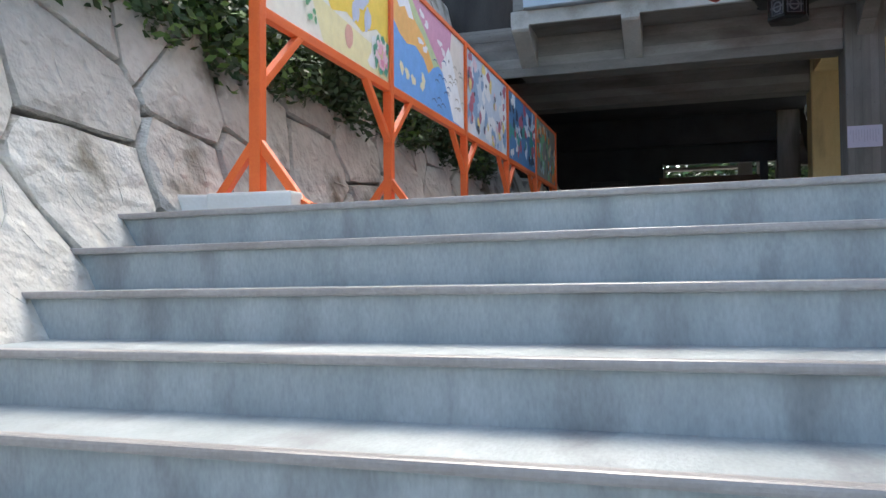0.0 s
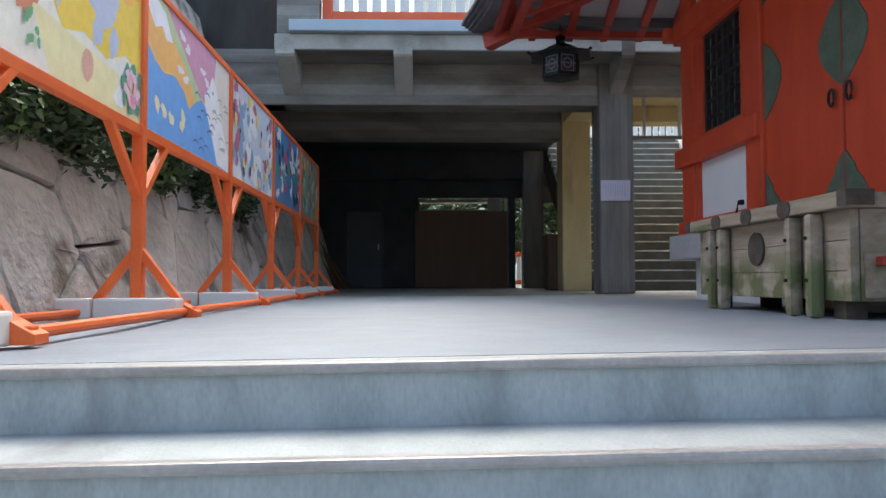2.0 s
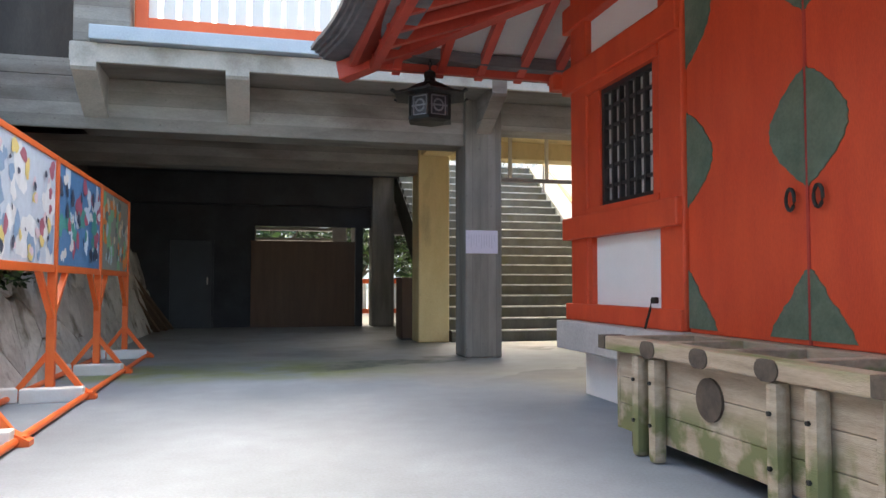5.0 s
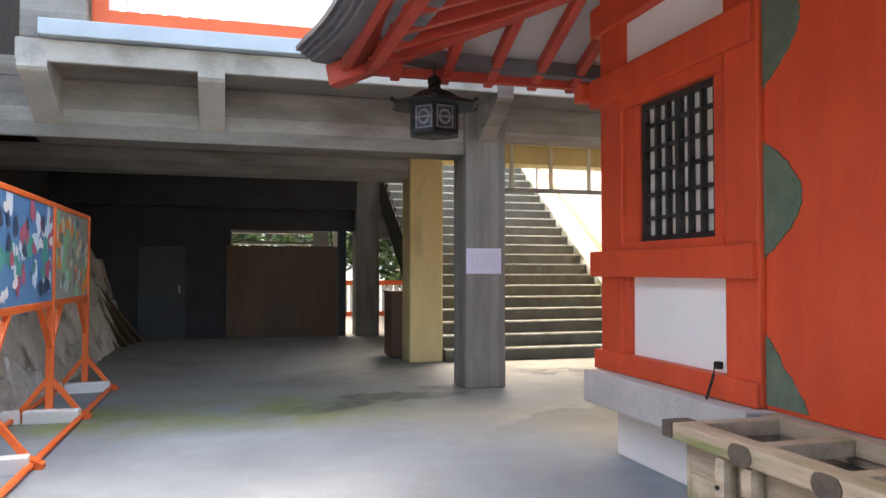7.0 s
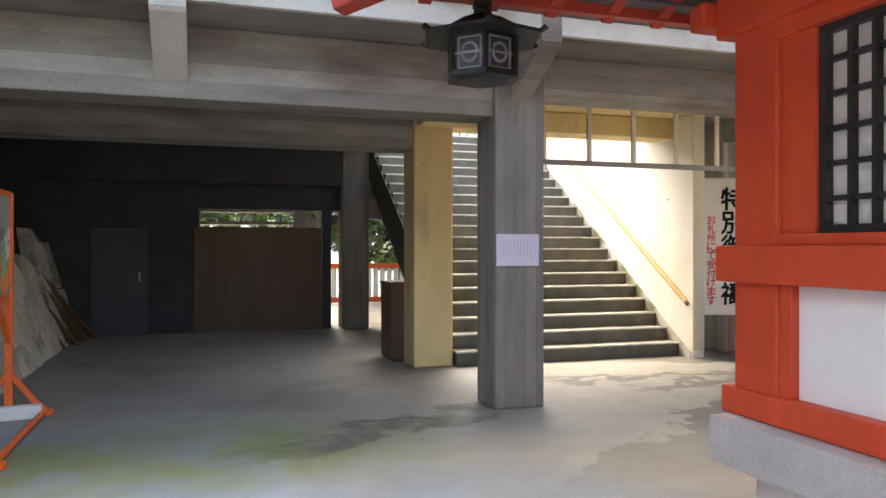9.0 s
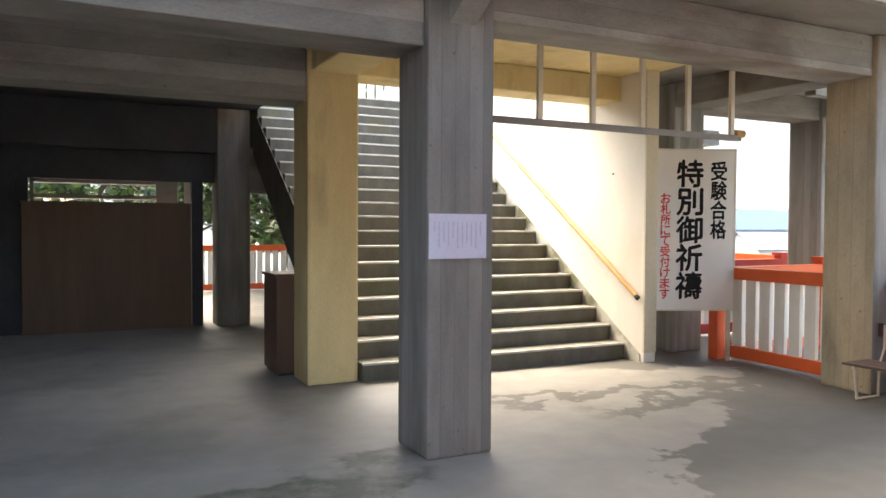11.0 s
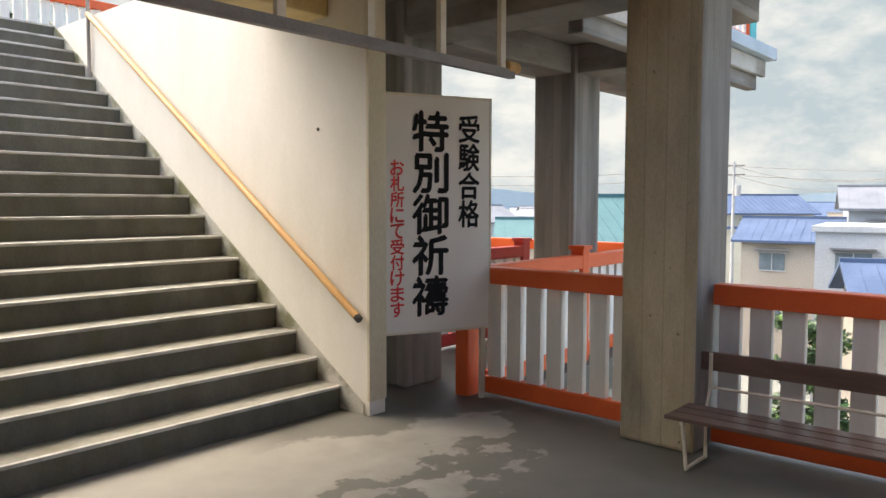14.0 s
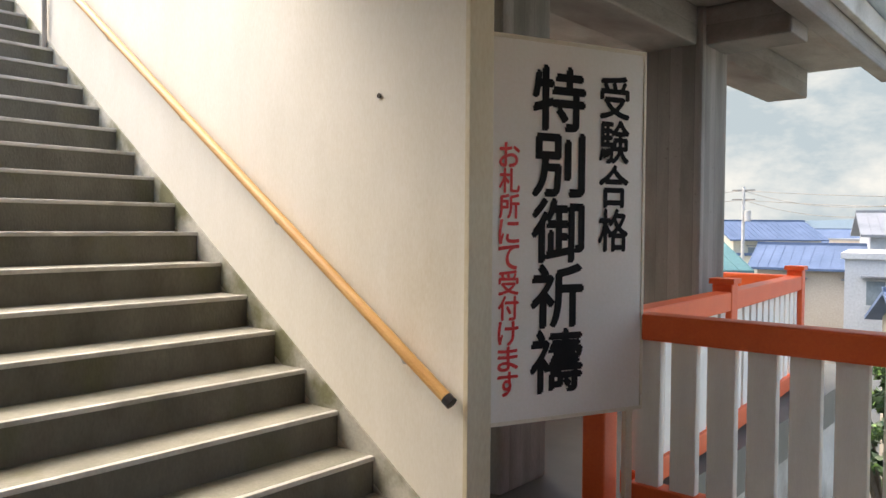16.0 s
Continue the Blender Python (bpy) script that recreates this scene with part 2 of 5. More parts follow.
STAIRWALL = material("cream_stair_wall", (0.72, 0.68, 0.58), (0.80, 0.76, 0.67), 0.75, 1.2, 80, 0.1, stretch=(1, 1.5, 0.5), stain=(0.60, 0.50, 0.34), stain_scale=0.7, stain_lo=0.6, stain_hi=0.85)
PIER = material("aged_cream_plaster", (0.60, 0.53, 0.37), (0.69, 0.62, 0.46), 0.75, 1.6, 70, 0.12, stretch=(1, 1, 0.4), stain=(0.50, 0.36, 0.15), stain_scale=1.0, stain_lo=0.55, stain_hi=0.8)
SKIRT = material("mossy_mortar_skirting", (0.40, 0.385, 0.32), (0.54, 0.52, 0.45), 0.8, 3.0, 60, 0.2, stain=(0.17, 0.165, 0.09), stain_scale=3.2, stain_lo=0.46, stain_hi=0.62)
VERDIGRIS = material("verdigris_metal_fitting", (0.09, 0.14, 0.10), (0.15, 0.20, 0.15), 0.7, 8, 60, 0.25, metal=0.3)
BLACK = material("black_lattice_paint", (0.012, 0.012, 0.014), (0.03, 0.03, 0.03), 0.4, 8, 60, 0.1)
PAPERGLASS = material("paper_behind_lattice", (0.62, 0.62, 0.60), (0.70, 0.70, 0.68), 0.8, 5, 60, 0.05)
GUTTER = material("blue_grey_gutter_sheet", (0.42, 0.50, 0.56), (0.52, 0.60, 0.66), 0.5, 2, 60, 0.08)
OLDWOOD = material("weathered_grey_wood", (0.26, 0.205, 0.15), (0.42, 0.345, 0.265), 0.85, 4, 60, 0.4, stretch=(3, 0.5, 5), stain=(0.16, 0.18, 0.07), stain_scale=2.0, stain_lo=0.55, stain_hi=0.68)
ENDGRAIN = material("dark_end_grain", (0.05, 0.04, 0.035), (0.10, 0.08, 0.06), 0.9, 10, 60, 0.3)
BROWNBOARD = material("brown_plywood", (0.085, 0.045, 0.027), (0.12, 0.066, 0.038), 0.6, 2, 60, 0.1, stretch=(3, 1, 0.4))
# The upper wall's shade is coloured in with this near-black concrete.
SHADEDWALL = material("shade_blackened_concrete", (0.028, 0.025, 0.023), (0.06, 0.054, 0.048), 0.85, 1.5, 40, 0.3, stretch=(2, 2, 0.5))
DARKDOOR = material("dark_blue_grey_door", (0.012, 0.015, 0.024), (0.02, 0.024, 0.034), 0.5, 3, 60, 0.05)
# Near-black base colour carries the hall's deep shade.
DARKWALL = material("shade_dark_grey_wall", (0.030, 0.032, 0.038), (0.050, 0.053, 0.062), 0.85, 2, 50, 0.3)
PLANK = material("old_brown_plank", (0.11, 0.065, 0.036), (0.17, 0.105, 0.06), 0.8, 3, 60, 0.3, stretch=(4, 4, 0.5))
BENCHWOOD = material("varnished_brown_bench_slat", (0.10, 0.06, 0.045), (0.16, 0.10, 0.075), 0.4, 4, 70, 0.15, stretch=(5, 0.5, 5))
RAILWOOD = material("honey_handrail_wood", (0.55, 0.30, 0.10), (0.64, 0.38, 0.14), 0.45, 4, 70, 0.1, stretch=(6, 0.6, 2))
STEEL = material("galvanised_steel", (0.55, 0.55, 0.52), (0.62, 0.62, 0.60), 0.4, 6, 80, 0.05, metal=0.7)
CREAMSTEEL = material("cream_painted_steel", (0.68, 0.62, 0.48), (0.75, 0.69, 0.55), 0.5, 5, 80, 0.06)
GREYSTEEL = material("grey_angle_steel", (0.20, 0.18, 0.16), (0.28, 0.25, 0.22), 0.55, 5, 80, 0.1)
IRON = material("black_cast_iron", (0.015, 0.018, 0.018), (0.035, 0.04, 0.04), 0.45, 10, 80, 0.2, metal=0.6)
TRACERY = material("dull_pewter_tracery", (0.20, 0.22, 0.26), (0.30, 0.32, 0.36), 0.5, 8, 60, 0.1, metal=0.4)
LAMPGLASS = material("grey_lantern_glass", (0.022, 0.028, 0.042), (0.045, 0.055, 0.075), 0.4, 8, 60, 0.0)
SIGNWHITE = material("off_white_sign_board", (0.77, 0.74, 0.66), (0.82, 0.79, 0.72), 0.55, 1.5, 70, 0.04)
INK = material("black_brush_ink", (0.006, 0.006, 0.006), (0.012, 0.012, 0.012), 0.95, 10, 60, 0.0)
REDINK = material("red_brush_ink", (0.65, 0.03, 0.03), (0.72, 0.06, 0.05), 0.5, 10, 60, 0.0)
NOTICE = material("pale_lilac_paper", (0.66, 0.64, 0.76), (0.70, 0.68, 0.79), 0.6, 4, 60, 0.0)
PRINT = material("faint_grey_print", (0.54, 0.52, 0.63), (0.58, 0.56, 0.67), 0.7, 8, 60, 0.0)
SHINGLE = material("dark_bark_roof", (0.10, 0.10, 0.11), (0.17, 0.17, 0.18), 0.8, 4, 60, 0.4, stretch=(1, 1, 8))
STONEBASE = material("grey_plinth_stone", (0.36, 0.35, 0.34), (0.45, 0.44, 0.43), 0.8, 3, 60, 0.2)
LEAF = material("dark_green_leaf", (0.02, 0.045, 0.014), (0.045, 0.085, 0.022), 0.5, 3, 30, 0.0)
LEAFLIGHT = material("fresh_green_leaf", (0.08, 0.16, 0.03), (0.13, 0.22, 0.05), 0.5, 3, 30, 0.0)
BARK = material("bark", (0.08, 0.06, 0.04), (0.14, 0.11, 0.08), 0.9, 6, 40, 0.6)
GROUND = material("town_ground", (0.16, 0.17, 0.14), (0.26, 0.26, 0.24), 0.9, 0.05, 2, 0.1)


# ---- mesh helpers ----
def bx(bm, x0, x1, y0, y1, z0, z1, bev=0.0):
    vs = [bm.verts.new((x, y, z)) for z in (z0, z1) for y in (y0, y1) for x in (x0, x1)]
    fs = [bm.faces.new([vs[i] for i in f]) for f in ((0, 2, 3, 1), (4, 5, 7, 6), (0, 1, 5, 4), (2, 6, 7, 3), (0, 4, 6, 2), (1, 3, 7, 5))]
    if bev:
        es = {e for f in fs for e in f.edges}
        bmesh.ops.bevel(bm, geom=list(es), offset=bev, segments=2, affect="EDGES", profile=0.6)
    return bm


def box(x0, x1, y0, y1, z0, z1, bev=0.0):
    return bx(bmesh.new(), x0, x1, y0, y1, z0, z1, bev)


def bar(p, q, w, h, bev=0.0, bm=None, up=(0, 0, 1)):
    """A straight bar from p to q, w wide and h high."""
    bm = bm or bmesh.new()
    p, q = Vector(p), Vector(q)
    d = (q - p).normalized()
    side = d.cross(Vector(up))
    side = side.normalized() if side.length > 1e-4 else Vector((1, 0, 0))
    top = side.cross(d).normalized()
    tmp = bmesh.new()
    bx(tmp, -w / 2, w / 2, 0, (q - p).length, -h / 2, h / 2, bev)
    m = Matrix((side, d, top)).transposed().to_4x4()
    m.translation = p
    tmp.transform(m)
    me = bpy.data.meshes.new("tmp")
    tmp.to_mesh(me)
    tmp.free()
    bm.from_mesh(me)
    bpy.data.meshes.remove(me)
    return bm


def rod(points, r, n=10, bm=None, r2=None):
    """A round tube along points, with closed ends."""
    bm = bm or bmesh.new()
    pts = [Vector(p) for p in points]
    rings = []
    for i, p in enumerate(pts):
        d = (pts[min(i + 1, len(pts) - 1)] - pts[max(i - 1, 0)]).normalized()
        a = d.orthogonal().normalized() if abs(d.z) > 0.95 else d.cross(Vector((0, 0, 1))).normalized()
        b = d.cross(a)
        rad = r if r2 is None else r + (r2 - r) * i / max(1, len(pts) - 1)
        rings.append([bm.verts.new(p + rad * (math.cos(2 * math.pi * k / n) * a + math.sin(2 * math.pi * k / n) * b)) for k in range(n)])
    for u, v in zip(rings, rings[1:]):
        for k in range(n):
            bm.faces.new((u[k], u[(k + 1) % n], v[(k + 1) % n], v[k]))
    bm.faces.new(rings[0][::-1]); bm.faces.new(rings[-1])
    return bm


def prism(poly, axis, a, b, bm=None):
    """poly (u, v) pushed from a to b along axis: x takes (y, z), y takes (x, z), z takes (x, y)."""
    bm = bm or bmesh.new()
    def at(u, v, w):
        return {"x": (w, u, v), "y": (u, w, v), "z": (u, v, w)}[axis]
    lo = [bm.verts.new(at(u, v, a)) for u, v in poly]
    hi = [bm.verts.new(at(u, v, b)) for u, v in poly]
    bm.faces.new(lo[::-1]); bm.faces.new(hi)
    n = len(poly)
    for i in range(n):
        bm.faces.new((lo[i], lo[(i + 1) % n], hi[(i + 1) % n], hi[i]))
    return bm


def mesh_of(bm, name, mat, smooth=False):
    bmesh.ops.recalc_face_normals(bm, faces=bm.faces)
    me = bpy.data.meshes.new(name)
    bm.to_mesh(me)
    bm.free()
    for m in (mat if isinstance(mat, (list, tuple)) else [mat]):
        me.materials.append(m)
    if smooth:
        me.shade_smooth()
    return me


def part(name, bm, mat, parent, label="", smooth=False):
    ob = new(name, mesh_of(bm, name, mat, smooth))
    ob.parent = parent
    return tagged(ob, label)


def thing(name, label, category, loc=(0, 0, 0), group="", rz=0):
    ob = new(name)
    ob.matrix_basis = pose(*loc, 0, 0, rz)
    ob.empty_display_size = 0.2
    return tagged(ob, label, category, group)


def solid(name, bm, mat, label, category, kind="", smooth=False, group=""):
    return tagged(new(name, mesh_of(bm, name, mat, smooth)), label, category, group, kind)


def structure(name, bm, mat, label="", category=""):
    return solid(name, bm, mat, label, category, "structure")


# ---- large structure ----
EDGE = 2.28
RISE, TREAD = 0.147, 0.30
LEAN = 0.0125  # the steps climb slightly towards the shrine
fl = box(-3.4, 6.62, 4.4, 24, -0.25, 0)
xs = (-3.4, -0.5, 2.2, 6.62)
ring = [[fl.verts.new((x, y, z)) for x in xs] for y, z in ((4.4, 0.0), (EDGE + 0.12, 0.0))]
for v in ring[1]:
    v.co.z = LEAN * (min(v.co.x, 2.2) + 0.5) - 0.0005
for k in range(3):
    fl.faces.new((ring[1][k], ring[1][k + 1], ring[0][k + 1], ring[0][k]))
structure("floor", fl, FLOOR, "worn grey concrete floor with wet stains and green algae", "floor")
# a court apron that carries on beside the stair hall
structure("pavement", box(6.62, 11.6, 11.9, 24, -0.3, -0.004), FLOOR, "grey concrete terrace floor outside the rail", "floor")

steps = thing("front_steps", "wide blue-grey concrete steps with worn brown nosings", "steps", (0, 0, 0))
steps["kind"] = "structure"
for k in range(12):
    y, z = EDGE - TREAD * k, -RISE * k
    st = part("step", box(-2.5, 4.5, y + 0.012, y + (0.118 if k == 0 else TREAD + 0.13), z - RISE - 0.1, z - 0.001, 0.006), STEP, steps)
    part("nosing", box(-2.5, 4.5, y - 0.012, y + 0.03, z - 0.022, z + 0.002, 0.008), NOSING, st, "worn brown-grey nosing strip")
steps.matrix_basis = pose(-0.5, 0, 0, 0, -math.degrees(LEAN), 0) @ pose(0.5, 0, 0)

# columns
def column(name, x0, x1, y0, y1, z0, z1, mat=CONCRETE, label="square grey board-formed concrete column"):
    return structure(name, box(x0, x1, y0, y1, z0, z1, 0.025), mat, label, "column")

column("column_1", 2.0, 2.45, 10.2, 10.65, 0, 3.02)
column("column_2", 1.95, 2.42, 12.54, 13.0, 0, 3.02, TAN, "square tan-painted concrete column beside the stairs")
col3 = column("column_3", 6.13, 6.58, 10.2, 10.68, 0, 3.02, [CONCRETE_TAN, CONCRETE], "square concrete column with tan and grey sides between the rails")
# South and east faces grey, the others tan.
for f in col3.data.polygons:
    f.material_index = int(f.normal.y < -0.6 or f.normal.x > 0.6)
column("column_4", 1.92, 2.37, 16.83, 17.28, 0, 3.02)
column("column_5", 8.4, 8.9, 12.4, 12.88, -3, 3.02, CONCRETE, "square grey concrete column of the outer terrace")
column("column_6", 6.13, 6.58, 12.54, 13.0, 0, 3.02)

# beams
structure("beam_1", box(-3.4, 2.0, 10.25, 10.66, 2.47, 3.02, 0.02), CONCRETE_H, "grey concrete beam over the hall's mouth", "beam")
structure("beam_2", box(2.45, 7.2, 10.25, 10.66, 2.68, 3.02, 0.02), CONCRETE_H, "grey concrete beam over the stair hall", "beam")
structure("beam_3", box(-3.4, 1.95, 12.56, 12.98, 2.48, 3.02, 0.02), CONCRETE_H, "grey concrete beam inside the hall", "beam")
structure("beam_4", box(1.98, 2.42, 10.68, 12.54, 2.74, 3.02, 0.02), TAN, "tan-painted concrete beam between two columns", "beam")
structure("beam_5", box(6.15, 6.57, 10.68, 12.54, 2.74, 3.02, 0.02), CONCRETE_H, "grey concrete beam over the rail", "beam")
structure("beam_6", box(2.42, 5.43, 12.6, 13.0, 2.76, 3.02, 0.02), TAN, "tan-painted concrete beam over the stairs", "beam")
structure("beam_7", box(-3.4, 1.92, 16.85, 17.25, 2.4, 3.02, 0.02), DARKWALL, "concrete beam at the hall's end, coloured dark for shade", "beam")

# upper slab with the stair opening
slab = bmesh.new()
bx(slab, -2.12, 2.44, 9.66, 12.6, 3.02, 3.2)
bx(slab, -3.4, -2.12, 10.25, 12.6, 3.02, 3.2)
bx(slab, 2.44, 7.3, 9.66, 10.7, 3.02, 3.2)
bx(slab, 5.6, 7.3, 10.7, 13.4, 3.02, 3.2)
bx(slab, 7.3, 11.4, 11.66, 13.4, 3.02, 3.2)
bx(slab, 5.6, 7.3, 13.4, 17.4, 3.02, 3.2)
bx(slab, 7.3, 11.4, 13.4, 13.9, 3.02, 3.2)
structure("ceiling", slab, CONCRETE_H, "grey concrete slab of the upper terrace", "ceiling")
# Split from the grey slab to take the hall's painted-in shade.
structure("ceiling_hall", box(-3.4, 2.44, 12.6, 19.5, 3.02, 3.2), DARKWALL, "slab over the back of the hall, coloured dark for shade", "ceiling")
# This bay of the slab is tan, the neighbouring ones grey.
structure("ceiling_stair", box(2.44, 5.6, 10.7, 13.4, 3.02, 3.2), TAN, "tan underside of the upper terrace over the stair foot", "ceiling")
structure("trim_1", box(-2.12, 7.3, 9.60, 9.66, 3.0, 3.19, 0.01), CONCRETE_PALE, "pale concrete fascia of the upper terrace", "fascia")
structure("trim_2", box(-1.93, 7.4, 9.5, 9.75, 3.2, 3.34, 0.01), GUTTER, "blue-grey sheet-metal gutter edge", "gutter")

# stair
stair = thing("stairs", "long straight concrete staircase up to the upper terrace", "stairs")
stair["kind"] = "structure"
SR, ST, SY = 0.1698, 0.247, 12.49
for k in range(1, 21):
    y = SY + ST * (k - 1)
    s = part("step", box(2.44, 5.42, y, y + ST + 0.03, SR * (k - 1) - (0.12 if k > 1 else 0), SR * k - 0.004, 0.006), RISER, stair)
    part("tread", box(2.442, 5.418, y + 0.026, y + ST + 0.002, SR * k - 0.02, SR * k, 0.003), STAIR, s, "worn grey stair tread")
    part("nosing", box(2.44, 5.42, y - 0.006, y + 0.025, SR * k - 0.022, SR * k + 0.001, 0.006), WORN_LIT, s, "pale worn nosing edge with its highlight coloured in")
soff = prism([(SY + 0.3, 0.0), (SY + 0.9, 0.0), (SY + 20 * ST, SR * 19 - 0.42), (SY + 20 * ST, SR * 19 - 0.1)], "x", 2.46, 5.40)
part("soffit", soff, CONCRETE_H, stair)
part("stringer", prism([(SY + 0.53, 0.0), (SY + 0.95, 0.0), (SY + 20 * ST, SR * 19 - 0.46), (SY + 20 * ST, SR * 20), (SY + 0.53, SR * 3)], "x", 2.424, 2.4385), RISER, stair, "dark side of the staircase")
structure("wall_stair", prism([(12.2, 0), (18.5, 0), (18.5, 3.36), (13.42, 3.36), (13.42, 3.02), (12.2, 3.02)], "x", 5.43, 5.58), STAIRWALL, "cream plastered wall beside the stairs", "wall")
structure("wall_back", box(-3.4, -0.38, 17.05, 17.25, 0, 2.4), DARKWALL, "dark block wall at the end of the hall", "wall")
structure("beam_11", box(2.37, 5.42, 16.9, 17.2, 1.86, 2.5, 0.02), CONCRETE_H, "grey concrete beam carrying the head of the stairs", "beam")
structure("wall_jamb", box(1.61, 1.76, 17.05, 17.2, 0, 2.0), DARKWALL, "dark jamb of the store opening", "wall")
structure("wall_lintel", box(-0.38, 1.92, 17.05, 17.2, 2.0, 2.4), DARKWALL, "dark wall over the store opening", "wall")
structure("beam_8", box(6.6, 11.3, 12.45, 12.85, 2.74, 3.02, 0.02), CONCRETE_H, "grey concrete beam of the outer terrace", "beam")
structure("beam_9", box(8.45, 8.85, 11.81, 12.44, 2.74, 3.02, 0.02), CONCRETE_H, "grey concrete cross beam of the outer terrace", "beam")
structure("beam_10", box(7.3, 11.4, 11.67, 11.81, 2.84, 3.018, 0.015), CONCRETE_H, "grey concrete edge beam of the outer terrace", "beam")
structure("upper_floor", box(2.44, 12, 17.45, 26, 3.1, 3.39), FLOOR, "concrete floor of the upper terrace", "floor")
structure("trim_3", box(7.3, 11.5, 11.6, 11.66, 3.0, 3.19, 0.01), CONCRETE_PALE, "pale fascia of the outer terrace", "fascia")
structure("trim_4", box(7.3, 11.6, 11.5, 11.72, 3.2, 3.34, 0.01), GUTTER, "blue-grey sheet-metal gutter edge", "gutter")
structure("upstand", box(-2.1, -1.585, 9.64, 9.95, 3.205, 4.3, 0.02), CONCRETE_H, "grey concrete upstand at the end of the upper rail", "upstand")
structure("wall_upper", box(-9, -2.12, 10.3, 10.6, 2.47, 8.5), SHADEDWALL, "concrete wall above the hall, shade put into its dark colour", "wall")
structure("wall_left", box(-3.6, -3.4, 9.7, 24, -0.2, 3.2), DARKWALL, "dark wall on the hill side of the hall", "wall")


# ---- painted boards beside the steps ----
PX = -1.815
POSTS = (2.86, 4.48, 6.276, 7.95, 9.6, 11.18)
PAINTS = {}
def paint(c):
    if c not in PAINTS:
        PAINTS[c] = material("board_paint", c, tuple(min(1, v * 1.12 + 0.01) for v in c), 0.6, 12, 90, 0.05)
    return PAINTS[c]

def blob(rng, cy, cz, ry, rz, n=14, wob=0.25):
    ph = [rng.uniform(0, 6.28) for _ in range(3)]
    out = []
    for i in range(n):
        a = 2 * math.pi * i / n
        k = 1 + wob * (math.sin(2 * a + ph[0]) * 0.5 + math.sin(3 * a + ph[1]) * 0.35 + math.sin(5 * a + ph[2]) * 0.3)
        out.append((cy + ry * k * math.cos(a), cz + rz * k * math.sin(a)))
    return out

display = thing("painted_board_display", "row of painted picture boards on orange steel posts", "display board", (PX, 0, 0))
Z0, Z1 = 0.965, 1.80
PALETTES = (
    ((0.84, 0.81, 0.70), []),
    ((0.74, 0.68, 0.60), []),
    ((0.55, 0.62, 0.70), [((0.76, 0.77, 0.78), 10, 0.10), ((0.24, 0.36, 0.52), 8, 0.08), ((0.42, 0.13, 0.18), 6, 0.09), ((0.75, 0.60, 0.22), 4, 0.05), ((0.70, 0.55, 0.60), 6, 0.05), ((0.05, 0.06, 0.10), 8, 0.03)]),
    ((0.08, 0.22, 0.42), [((0.62, 0.72, 0.80), 10, 0.08), ((0.06, 0.30, 0.26), 7, 0.09), ((0.42, 0.10, 0.16), 6, 0.07), ((0.78, 0.76, 0.74), 5, 0.05), ((0.03, 0.05, 0.10), 7, 0.05)]),
    ((0.30, 0.30, 0.26), [((0.78, 0.26, 0.06), 6, 0.10), ((0.24, 0.50, 0.28), 8, 0.09), ((0.48, 0.62, 0.66), 6, 0.06), ((0.14, 0.18, 0.18), 7, 0.05), ((0.72, 0.62, 0.45), 4, 0.05)]),
)
